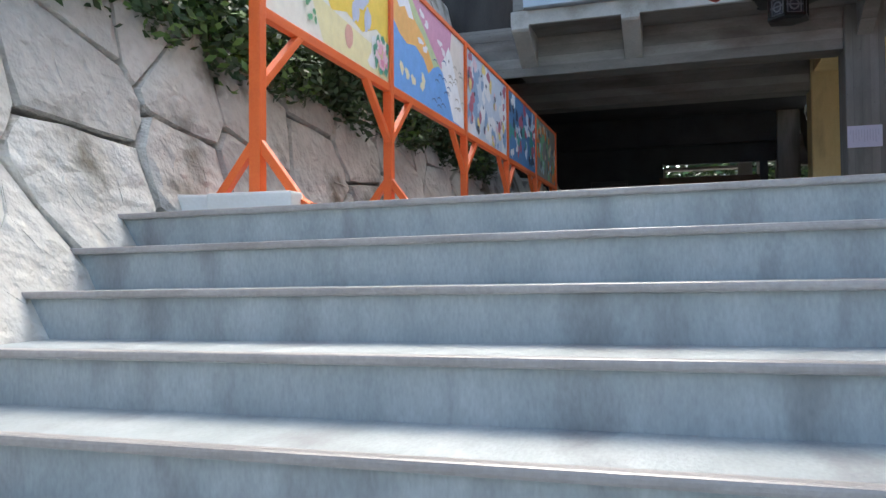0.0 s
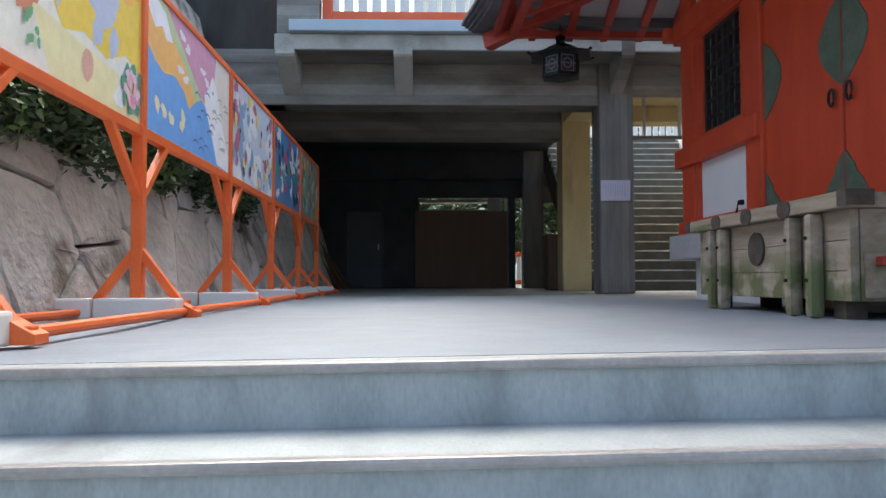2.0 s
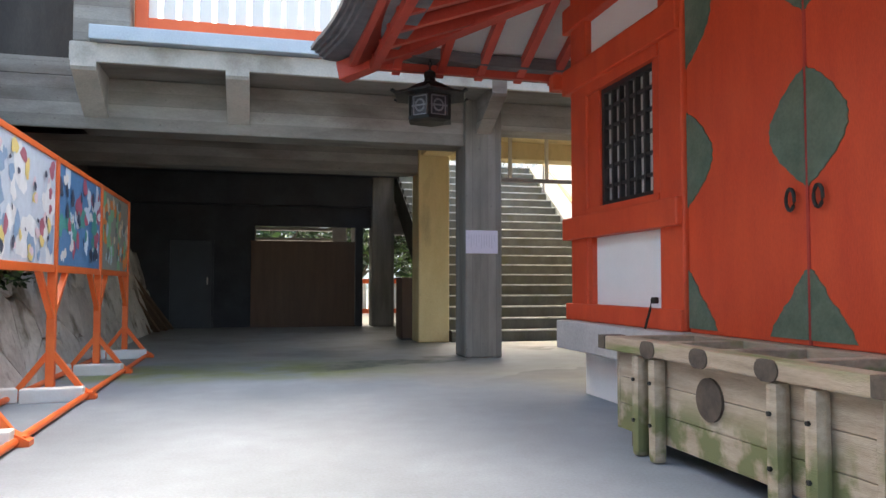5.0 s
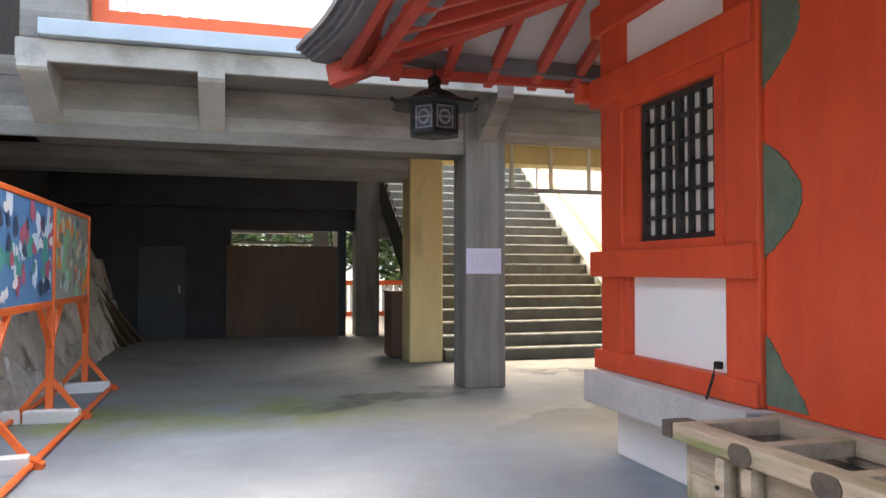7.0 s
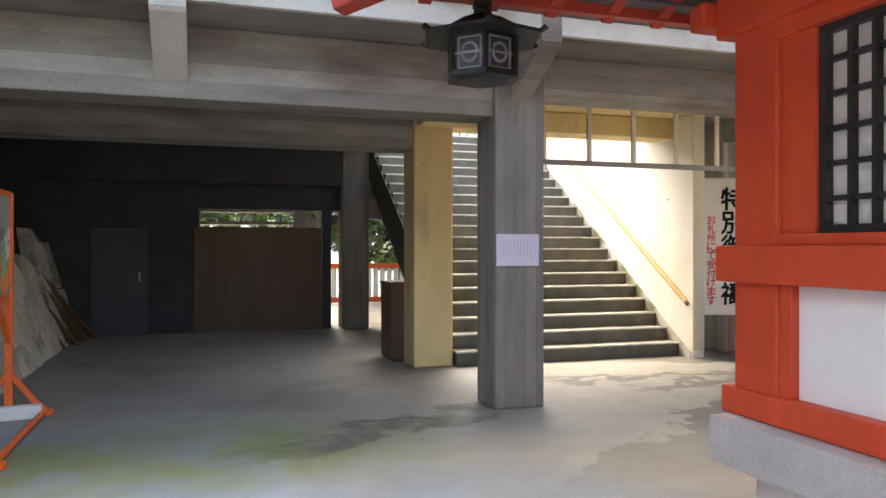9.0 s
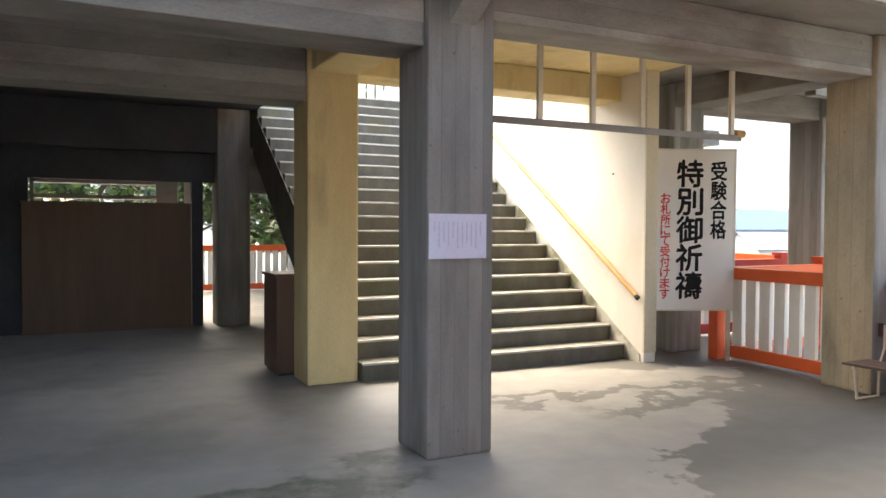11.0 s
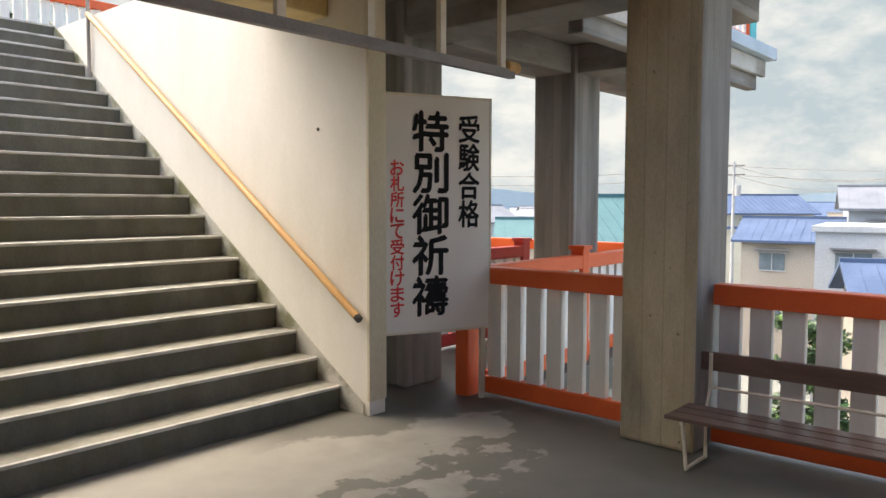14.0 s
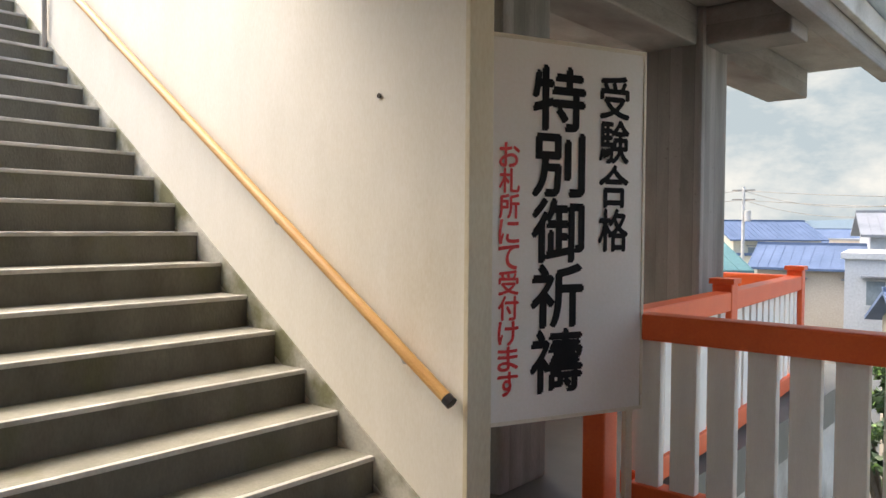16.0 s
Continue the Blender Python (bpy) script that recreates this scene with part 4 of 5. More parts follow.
# ---- brackets under the terrace edge ----
for x, w, low in ((-2.104, 0.23, 2.95), (-0.67, 0.23, 2.95), (2.14, 0.17, 2.95)):
    br = structure("bracket", prism([(9.595, 3.19), (9.595, low), (9.62, low - 0.03), (10.245, low - 0.36), (10.245, 3.015), (9.67, 3.015), (9.67, 3.19)], "x", x, x + w), CONCRETE_PALE if w > 0.2 else CONCRETE_H, "concrete bracket under the terrace edge", "bracket")

# ---- rails ----
def rail(name, a, b, posts=True, label="vermilion railing with white pickets", z=0.0, step=0.172, pw=0.122, topz=0.99, first=True, last=True, mat=None):
    mat = mat or RAILRED
    a, b = Vector((*a, z)), Vector((*b, z))
    ln = (b - a).length
    t = thing(name, label, "railing", a, group="railings", rz=math.degrees(math.atan2(b.y - a.y, b.x - a.x)))
    part("top_rail", box(0, ln, -0.06, 0.06, topz - 0.125, topz, 0.012), mat, t)
    part("bottom_rail", box(0, ln, -0.05, 0.05, 0.04, 0.165, 0.01), mat, t)
    n = max(2, int(ln / step))
    first_me = None
    for k in range(n):
        x = (k + 0.5) * ln / n
        if first_me is None:
            first_me = mesh_of(box(-pw / 2, pw / 2, -0.026, 0.026, 0.163, topz - 0.123, 0.004), "picket", WHITE)
        o = new("picket", first_me)
        o.parent, o.location = t, (x, 0, 0)
    for x, on in ((0, first), (ln, last)):
        if on:
            p = part("post", box(x - 0.065, x + 0.065, -0.065, 0.065, 0, topz + 0.05, 0.012), mat, t)
            part("post_cap", prism([(x - 0.08, -0.08), (x + 0.08, -0.08), (x + 0.08, 0.08), (x - 0.08, 0.08)], "z", topz + 0.05, topz + 0.085), mat, p)
    return t

rail("railing", (6.40, 11.93), (6.37, 10.70), first=False, last=False)
gate_post = thing("railing_post", "stout vermilion post behind the standing sign", "post", (6.335, 12.075, 0))
part("shaft", box(-0.07, 0.07, -0.06, 0.06, 0, 0.99, 0.012), RAILRED, gate_post)
rail("railing", (6.37, 10.18), (6.37, 5.2), first=False)
rail("railing", (6.5, 12.0), (7.95, 12.05), first=False)
rail("railing", (7.95, 12.05), (10.1, 12.2), first=False)
rail("railing", (10.1, 12.2), (10.1, 15.5), first=False)
# Swaps the rail paint for dark red to show it shaded.
rail("railing", (6.7, 13.35), (8.8, 13.3), label="railing with white pickets, its dark red standing in for shade", first=False, mat=DARKRED)
rail("railing", (2.3, 22.5), (8.0, 22.5))
rail("railing", (-1.5, 9.85), (6.9, 9.85), z=3.38)
rail("railing", (7.5, 11.8), (11.35, 11.8), z=3.34)
rail("railing", (2.5, 19.6), (9.0, 19.6), z=3.39)
part("corner_post", box(11.3, 11.5, 11.72, 11.92, 3.34, 6.0, 0.01), material("teal_paint", (0.05, 0.42, 0.44), (0.07, 0.48, 0.50), 0.5), thing("teal_post", "teal-painted post at the terrace corner", "post"))

# ---- roof of the shrine ----
EX, EY, EZ = 0.38, 8.60, 2.74
roof = thing("shrine_roof", "hipped shrine roof with dark bark edge, red rafters and white soffit", "roof", (0, 0, 0))
# soffit boards of both eaves
bm = bmesh.new()
q = [bm.verts.new(v) for v in ((EX + 0.1, EY - 0.1, EZ + 0.05), (6.5, EY - 0.1, EZ + 0.05), (6.5, 7.2, EZ + 0.62), (2.12, 7.2, EZ + 0.62))]
bm.faces.new(q)
bmesh.ops.solidify(bm, geom=bm.faces[:], thickness=-0.03)
part("soffit", bm, SOFFIT, roof, "white soffit boards between rafters")
bm = bmesh.new()
q = [bm.verts.new(v) for v in ((EX + 0.1, EY - 0.1, EZ + 0.05), (2.12, 7.2, EZ + 0.62), (2.12, 0.2, EZ + 0.62), (EX + 0.1, 0.2, EZ + 0.05))]
bm.faces.new(q)
bmesh.ops.solidify(bm, geom=bm.faces[:], thickness=-0.03)
part("soffit", bm, RAFTER, roof, "red soffit boards")
for x in (0.84, 1.24, 1.61, 1.99, 2.33, 2.70, 3.07, 3.44, 3.81, 4.18, 4.55, 4.92):
    top = 7.2 if x > 2.1 else EY - 1.4 * (x - EX) / 1.74
    zt = EZ + 0.03 + 0.57 * (EY - 0.1 - top) / 1.3
    part("rafter", bar((x, 8.40, EZ + 0.015), (x, min(top, 8.25), zt - 0.035), 0.075, 0.085, 0.006), RAFTER, roof)
for i in range(21):
    y = 8.12 - 0.38 * i
    xin = 2.1 if y < 7.2 else EX + 1.74 * (EY - y) / 1.4
    zt = EZ + 0.03 + 0.57 * (xin - EX - 0.1) / 1.62
    part("rafter", bar((0.60, y, EZ + 0.035), (max(xin, 0.8), y, zt - 0.035), 0.075, 0.085, 0.006), RAFTER, roof)
part("eave_beam", box(0.62, 5.5, 8.30, 8.36, EZ + 0.0, EZ + 0.075, 0.006), RAFTER, roof)
part("eave_beam", box(0.60, 0.68, 0.4, 8.34, EZ + 0.0, EZ + 0.075, 0.006), RAFTER, roof)
part("hip_rafter", bar((EX, EY, EZ + 0.03), (2.12, 7.2, EZ + 0.55), 0.14, 0.17, 0.012), RAFTER, roof, "stout red corner rafter")
part("eave_board", box(0.44, 0.50, 0.3, 8.5, EZ + 0.05, EZ + 0.17, 0.008), RAFTER, roof)
part("eave_board", box(0.44, 5.6, 8.46, 8.52, EZ + 0.05, EZ + 0.17, 0.008), RAFTER, roof)

def lift(d):
    return 0.12 * max(0.0, 1 - d / 1.7) ** 2
def edge_strip(layer, out):
    """The layered roof edge along both eaves, turned up at the corner."""
    bm = bmesh.new()
    ring = []
    path = [(EX - out, y, 8.6 - y) for y in np.linspace(0.2, 8.6, 40)] + [(x, EY + out, x - 0.3) for x in np.linspace(0.38, 6.0, 26)]
    for i, (x, y, d) in enumerate(path):
        inx, iny = (x + 0.45, y) if i < 40 else (x, y - 0.45)
        if i == 39:
            x, y = EX - out, EY + out
            inx, iny = x + 0.35, y - 0.35
        z = EZ + 0.07 + 0.036 * layer + lift(max(d, 0))
        flare = 1.1 * lift(max(d, 0))
        x, y = (x - flare, y + flare * (i > 30)) if i < 40 else (x - flare * (i < 46), y + flare)
        ring.append([bm.verts.new(p) for p in ((x, y, z), (x - 0.004, y + 0.004, z + 0.034), (inx, iny, z + 0.09), (inx, iny, z - 0.01))])
    for a, b in zip(ring, ring[1:]):
        for j in range(4):
            bm.faces.new((a[j], a[(j + 1) % 4], b[(j + 1) % 4], b[j]))
    bm.faces.new(ring[0][::-1]); bm.faces.new(ring[-1])
    return bm
for layer in range(4):
    part("roof_edge_layer", edge_strip(layer, 0.02 + 0.035 * layer), SHINGLE, roof, "dark layered bark roof edge")
bm = bmesh.new()
lo = [bm.verts.new(v) for v in ((EX - 0.05, EY + 0.05, EZ + 0.20), (6.3, EY + 0.05, EZ + 0.20), (6.3, 0.2, EZ + 0.20), (EX - 0.05, 0.2, EZ + 0.20))]
hi = [bm.verts.new(v) for v in ((2.9, 5.4, 5.1), (4.6, 5.4, 5.1), (4.6, 3.2, 5.1), (2.9, 3.2, 5.1))]
bm.faces.new(hi)
for i in range(4):
    bm.faces.new((lo[i], lo[(i + 1) % 4], hi[(i + 1) % 4], hi[i]))
part("roof_slope", bm, SHINGLE, roof)

# ---- hanging lantern ----
lan = thing("hanging_lantern", "black iron hexagonal lantern hanging from the eave", "lantern", (1.115, 8.2, 2.26))
def hexring(r, z, n=6, a0=0.25):
    return [Vector((r * math.cos(a0 + 2 * math.pi * k / n), r * math.sin(a0 + 2 * math.pi * k / n), z)) for k in range(n)]
def loft(rings):
    bm = bmesh.new()
    vs = [[bm.verts.new(p) for p in r] for r in rings]
    for u, v in zip(vs, vs[1:]):
        for k in range(len(u)):
            bm.faces.new((u[k], u[(k + 1) % len(u)], v[(k + 1) % len(u)], v[k]))
    bm.faces.new(vs[0][::-1]); bm.faces.new(vs[-1])
    return bm
part("base", loft([hexring(0.14, 0.0), hexring(0.21, 0.015), hexring(0.21, 0.045)]), IRON, lan)
part("glass", loft([hexring(0.178, 0.046), hexring(0.185, 0.225)]), LAMPGLASS, lan, "dark patterned panes")
part("head", loft([hexring(0.205, 0.224), hexring(0.215, 0.25)]), IRON, lan)
part("brim", loft([hexring(0.345, 0.232), hexring(0.355, 0.248), hexring(0.22, 0.285), hexring(0.12, 0.345), hexring(0.06, 0.37), hexring(0.05, 0.40)]), IRON, lan, "flared black lantern roof")
part("finial", loft([hexring(0.03, 0.40), hexring(0.06, 0.415), hexring(0.055, 0.45), hexring(0.02, 0.475)]), IRON, lan)
for k in range(6):
    p = hexring(0.195, 0.04)[k]
    part("corner_bar", bar(p, p + Vector((0, 0, 0.19)), 0.022, 0.022), IRON, lan)
    a, b = hexring(0.184, 0.04)[k], hexring(0.184, 0.04)[(k + 1) % 6]
    m = (a + b) / 2
    d = (b - a).normalized()
    part("tracery", bar(a + Vector((0, 0, 0.095)), b + Vector((0, 0, 0.095)), 0.01, 0.012), TRACERY, lan)
    part("tracery", rod([m + d * 0.045 * math.cos(t) + Vector((0, 0, 0.095 + 0.05 * math.sin(t))) for t in np.linspace(0, 6.28, 13)], 0.009, 5), TRACERY, lan)
    for off in (-0.066, 0.066):
        part("tracery", bar(m + d * off + Vector((0, 0, 0.012)), m + d * off + Vector((0, 0, 0.175)), 0.010, 0.010), TRACERY, lan)
    for dz in (0.012, 0.175):
        part("tracery", bar(m - d * 0.066 + Vector((0, 0, dz)), m + d * 0.066 + Vector((0, 0, dz)), 0.010, 0.010), TRACERY, lan)
    part("brim_tip", bar(hexring(0.335, 0.24)[k], hexring(0.375, 0.26)[k], 0.03, 0.02), IRON, lan)
for k in range(6):
    z = 0.49 + 0.042 * k
    w = Vector((0.014, 0, 0)) if k % 2 else Vector((0, 0.014, 0))
    part("chain_link", rod([Vector((0, 0, z)) + w * math.cos(t) + Vector((0, 0, 0.026 * math.sin(t))) for t in np.linspace(0, 6.28, 11)], 0.005, 5), IRON, lan)
part("hook", rod([(0, 0, 0.73), (-0.03, 0.0, 0.76), (-0.03, 0.0, 0.80)], 0.012, 6), IRON, lan)

# ---- stair fittings ----
hr = thing("handrail", "honey-coloured wooden handrail on the stair wall", "handrail")
HA, HB = Vector((5.372, 12.262, 0.69)), Vector((5.372, 16.25, 3.36))
part("rail", rod([HA, HA.lerp(HB, 0.5), HB], 0.026, 12), RAILWOOD, hr)
part("end_cap", rod([HA + Vector((0, -0.03, -0.02)), HA], 0.027, 12), BLACK, hr, "black rubber end cap")
for f in (0.065, 0.292, 0.52, 0.749, 0.975):
    p = HA.lerp(HB, f)
    part("bracket", rod([p + Vector((0, 0, -0.02)), p + Vector((0.02, 0, -0.06)), p + Vector((0.064, 0, -0.06))], 0.009, 6), STEEL, hr)
sk = thing("skirting", "grey mortar skirting along the stair wall", "skirting")
sk["kind"] = "structure"
part("strip", prism([(12.25, 0.0), (12.40, 0.0), (SY + 0.02, 0.06), (SY + 19.5 * ST, SR * 19.5 + 0.02), (SY + 19.5 * ST, SR * 19.5 + 0.16), (SY + 0.1, 0.30), (12.25, 0.08)], "x", 5.418, 5.428), SKIRT, sk)
part("pipe", rod([(5.40, 16.3, 2.7), (5.40, 16.3, 3.6)], 0.018), GREYSTEEL, hr)
# tan corner pier where the wall ends
structure("pier", box(5.424, 5.586, 12.19, 12.215, 0.10, 3.015, 0.004), PIER, "cream plastered end of the stair wall", "pier")

# ---- hanging steel frame over the stair foot ----
hf = thing("steel_rack", "steel bar rack hanging from the terrace slab over the stairs", "rack")
part("bar", box(2.5, 5.52, 11.06, 11.10, 2.185, 2.235), GREYSTEEL, hf)
for x in (2.86, 3.37, 3.88, 4.39, 4.90, 5.42):
    part("hanger", box(x - 0.022, x + 0.022, 11.07, 11.10, 2.235, 3.02), CREAMSTEEL, hf)
part("roller_end", rod([(5.46, 11.08, 2.25), (5.56, 11.08, 2.25)], 0.035, 10), RAILWOOD, hf)

# ---- bench ----
bench = thing("bench", "brown slatted bench with cream tubular steel legs", "bench", (5.80, 10.24, 0))
for k in range(3):
    part("seat_slat", box(0.115 * k, 0.115 * k + 0.105, -1.75, 0.0, 0.282, 0.304, 0.006), BENCHWOOD, bench)
part("back_slat", bar((0.42, 0.03, 0.55), (0.42, -1.78, 0.55), 0.025, 0.11, 0.006), BENCHWOOD, bench)
for y in (-0.10, -1.62):
    part("leg", rod([(0.02, y, 0.27), (0.03, y - 0.02, 0.02), (0.30, y - 0.02, 0.02), (0.34, y, 0.27)], 0.012, 8), CREAMSTEEL, bench)
    part("seat_bearer", rod([(0.0, y, 0.272), (0.35, y, 0.272)], 0.011, 8), CREAMSTEEL, bench)
    part("back_stay", rod([(0.34, y, 0.27), (0.40, y, 0.40), (0.405, y, 0.60)], 0.012, 8), CREAMSTEEL, bench)
part("stretcher", rod([(0.40, -0.1, 0.40), (0.40, -1.62, 0.40)], 0.009, 8), CREAMSTEEL, bench)

# ---- the dark hall ----
door = thing("hall_door", "dark blue-grey steel door in the end wall", "door", (-1.57, 17.05, 0))
part("leaf", box(-0.375, 0.375, -0.03, 0.0, 0.0, 1.68, 0.005), DARKDOOR, door)
part("handle", rod([(0.31, -0.07, 0.98), (0.31, -0.07, 0.84)], 0.012, 8), STEEL, door, "steel lever handle")
part("frame", bx(bx(box(-0.42, -0.377, -0.04, 0.0, 0, 1.72), 0.377, 0.42, -0.04, 0, 0, 1.72), -0.376, 0.376, -0.04, 0, 1.682, 1.72), DARKDOOR, door)
brd = thing("plywood_partition", "brown plywood partition board standing on the floor", "partition", (0.57, 17.0, 0))
part("panel", box(-1.02, 1.02, -0.012, 0.012, 0.03, 1.68, 0.003), BROWNBOARD, brd)
part("edge", box(-1.03, 1.03, -0.018, 0.018, 1.68, 1.705), BROWNBOARD, brd)
part("edge", box(-1.03, 1.03, -0.018, 0.018, 0.0, 0.03), BROWNBOARD, brd)
rack = thing("storage_rack", "dark steel rack behind the partition", "rack", (0.2, 18.2, 0))
for z in (1.2, 1.78, 2.0):
    part("shelf", box(-0.6, 1.2, -0.2, 0.2, z, z + 0.05), GREYSTEEL, rack)
for x in (-0.6, 1.15):
    part("upright", box(x, x + 0.05, -0.2, -0.15, 0, 2.05), GREYSTEEL, rack)
pan = thing("stacked_sheets", "pale building sheets leaning beside the plywood partition", "sheets")
part("sheet", bar((1.72, 17.5, 0.0), (1.66, 17.7, 2.35), 0.16, 0.03, up=(0, 1, 0)), WHITE, pan)
part("sheet", bar((1.40, 17.6, 0.0), (1.36, 17.8, 2.15), 0.3, 0.03, up=(0, 1, 0)), STONEBASE, pan)
cab = thing("low_cabinet", "dark brown wooden cabinet behind the tan column", "cabinet", (1.97, 13.32, 0))
part("body", box(-0.16, 0.16, -0.25, 0.25, 0.03, 0.93, 0.006), BROWNBOARD, cab)
part("top", box(-0.18, 0.18, -0.27, 0.27, 0.93, 0.955, 0.004), BROWNBOARD, cab)
part("kick", box(-0.14, 0.14, -0.23, 0.23, 0.0, 0.03), BLACK, cab)
for i, (y, xf, zt) in enumerate(((16.0, -2.10, 1.15), (16.42, -2.02, 1.1), (16.8, -1.96, 1.05), (15.6, -2.2, 1.25))):
    t = thing("leaning_plank", "old brown plank leaning on the rock face", "plank", (xf, y, 0), group="leaning planks")
    part("plank", bar((0, 0, 0.01), (-0.62, -0.9, zt), 0.30, 0.035, 0.004), PLANK, t)


# ---- ground, hill and town ----
structure("ground", box(-2000, 2500, -2000, 2500, -9.6, -9.0), GROUND, "flat town ground far below the shrine terrace", "ground")
structure("terrace_base", box(-3.4, 6.6, 2.5, 24, -9.0, -0.25), CONCRETE_PALE, "concrete base wall under the terrace", "retaining wall")
structure("terrace_base_outer", box(6.6, 11.5, 11.95, 24, -9.0, -0.3), CONCRETE_PALE, "concrete base wall under the outer terrace", "retaining wall")
structure("steps_base", box(-2.5, 4.5, -12, 2.5, -9.0, -1.78), STEP, "concrete landing below the front steps", "pavement")
hill = bmesh.new()
rows = []
rng = random.Random(4)
for i in range(34):
    y = -14 + i * 1.15
    rows.append([hill.verts.new((-2.55 - 0.34 * max(0, z) - 0.9 * max(0, z - 2.2) + 0.15 * rng.uniform(-1, 1), y, z)) for z in (-2.0, -0.5, 1.0, 2.2, 3.2, 4.4, 6.0, 8.0)])
for a, b in zip(rows, rows[1:]):
    for j in range(7):
        hill.faces.new((a[j], b[j], b[j + 1], a[j + 1]))
structure("hillside", hill, MORTAR, "dark earth slope behind the stone wall", "hillside")

def leaves_mesh(name, clumps, per, size, seed, mats, flat=0.5):
    r = np.random.RandomState(seed)
    c = np.repeat(np.array([q[:3] for q in clumps]), per, axis=0)
    rad = np.repeat(np.array([q[3] for q in clumps]), per)
    n = len(c)
    d = r.normal(size=(n, 3))
    d /= np.linalg.norm(d, axis=1)[:, None]
    pos = c + d * (rad * r.uniform(0.35, 1.0, n) ** 0.6)[:, None] * np.array([1, 1, 0.8])
    a = r.normal(size=(n, 3)); a[:, 2] *= flat
    a /= np.linalg.norm(a, axis=1)[:, None]
    b = np.cross(a, d + 0.3 * r.normal(size=(n, 3)))
    b /= np.linalg.norm(b, axis=1)[:, None]
    sz = (size * r.uniform(0.6, 1.4, n))[:, None]
    v = np.stack([pos - a * sz, pos + b * sz * 0.45, pos + a * sz, pos - b * sz * 0.45], 1).reshape(-1, 3)
    f = np.arange(4 * n).reshape(-1, 4)
    me = bpy.data.meshes.new(name)
    me.from_pydata(v.tolist(), [], f.tolist())
    for m in mats:
        me.materials.append(m)
    me.polygons.foreach_set("material_index", (r.uniform(size=n) < 0.3).astype(int) * (len(mats) - 1))
    return me

def shrub(loc, spread, seed, label="dense dark green shrub hanging over the stone wall", light=False, size=0.036, per=360):
    r = random.Random(seed)
    t = thing("shrub", label, "shrub", loc, group="hillside shrubs")
    clumps = []
    for k in range(13):
        clumps.append((r.uniform(-spread[0], spread[0]), r.uniform(-spread[1], spread[1]), r.uniform(0.0, spread[2]), r.uniform(0.18, 0.36)))
    o = new("foliage", leaves_mesh("foliage", clumps, per, size, seed, [LEAF, LEAFLIGHT] if light else [LEAF, LEAF]))
    o.parent = t
    bm = bmesh.new()
    for q in clumps[:7]:
        rod([(0, 0, -0.3), (q[0] * 0.5, q[1] * 0.5, q[2] * 0.4), q[:3]], 0.02, 5, bm, 0.006)
    part("stem", bm, BARK, t)
    return t

i = 0
for y in np.arange(2.15, 9.6, 0.5):
    for x, z, sp in ((-2.56, 0.98, (0.16, 0.42, 0.5)), (-2.95, 1.65, (0.3, 0.45, 0.6)), (-3.6, 2.5, (0.5, 0.5, 0.6))):
        low = 0.05 * math.sin(3.1 * y) if x > -2.9 else 0
        shrub((x, y + 0.1 * math.sin(7 * y), z + low), sp, 100 + i, light=(y < 4.0 or i % 4 == 0), label="leafy green shrub on the hillside above the stones" if i % 2 else "dense dark green shrub hanging over the stone wall")
        i += 1
for y in (-6, -4, -2, -0.5):
    shrub((-3.6, y, 2.3), (0.9, 0.9, 1.2), 300 + int(y), light=True, per=160, size=0.07)

# ---- trees ----
def tree(loc, h, crown, seed, label, per=120, leaf=0.16):
    r = random.Random(seed)
    t = thing("tree", label, "tree", loc, group="trees")
    bm = bmesh.new()
    rod([(0, 0, 0), (0.1, 0.05, h * 0.3), (0.0, 0.1, h * 0.55)], 0.18, 8, bm, 0.08)
    clumps = []
    for k in range(26):
        a, u = r.uniform(0, 6.28), r.uniform(0.15, 1.0)
        q = Vector((crown * u * math.cos(a), crown * u * math.sin(a), h * (0.45 + 0.5 * r.random() * (1.15 - 0.5 * u))))
        clumps.append((*q, r.uniform(0.35, 0.65) * crown * 0.5))
        if k < 12:
            rod([(0, 0.1, h * 0.35 + 0.1 * h * r.random()), q * 0.6 + Vector((0, 0, 0.2 * h)), q], 0.05, 5, bm, 0.015)
    part("trunk", bm, BARK, t)
    o = new("crown", leaves_mesh("crown", clumps, per, leaf, seed, [LEAF, LEAFLIGHT]))
    o.parent = t
    return t

for k, (x, y, h) in enumerate(((0.0, 27, 8), (3.0, 28.5, 9), (5.8, 27.5, 8), (-3, 26.5, 9), (8.5, 30, 9), (2, 33, 11), (6, 34, 11))):
    tree((x, y, -3.5), h + 1.5, 2.3, 40 + k, "broad green tree beyond the far rail")
structure("garden_ground", box(-10, 14, 24.01, 60, -9, -3.2), GROUND, "planted ground beyond the terrace", "ground")
for k, (x, y, z, h) in enumerate(((20.5, 13.1, -6.5, 6.0), (10.5, 8.2, -9, 8.2), (12.5, 6.0, -9, 8.0), (9.5, 5.0, -9, 8.3))):
    tree((x, y, z if k else -9 + 1.3), h + (1.4 if not k else 0), 1.2, 60 + k, "small green garden tree below the rail", 150, 0.10)

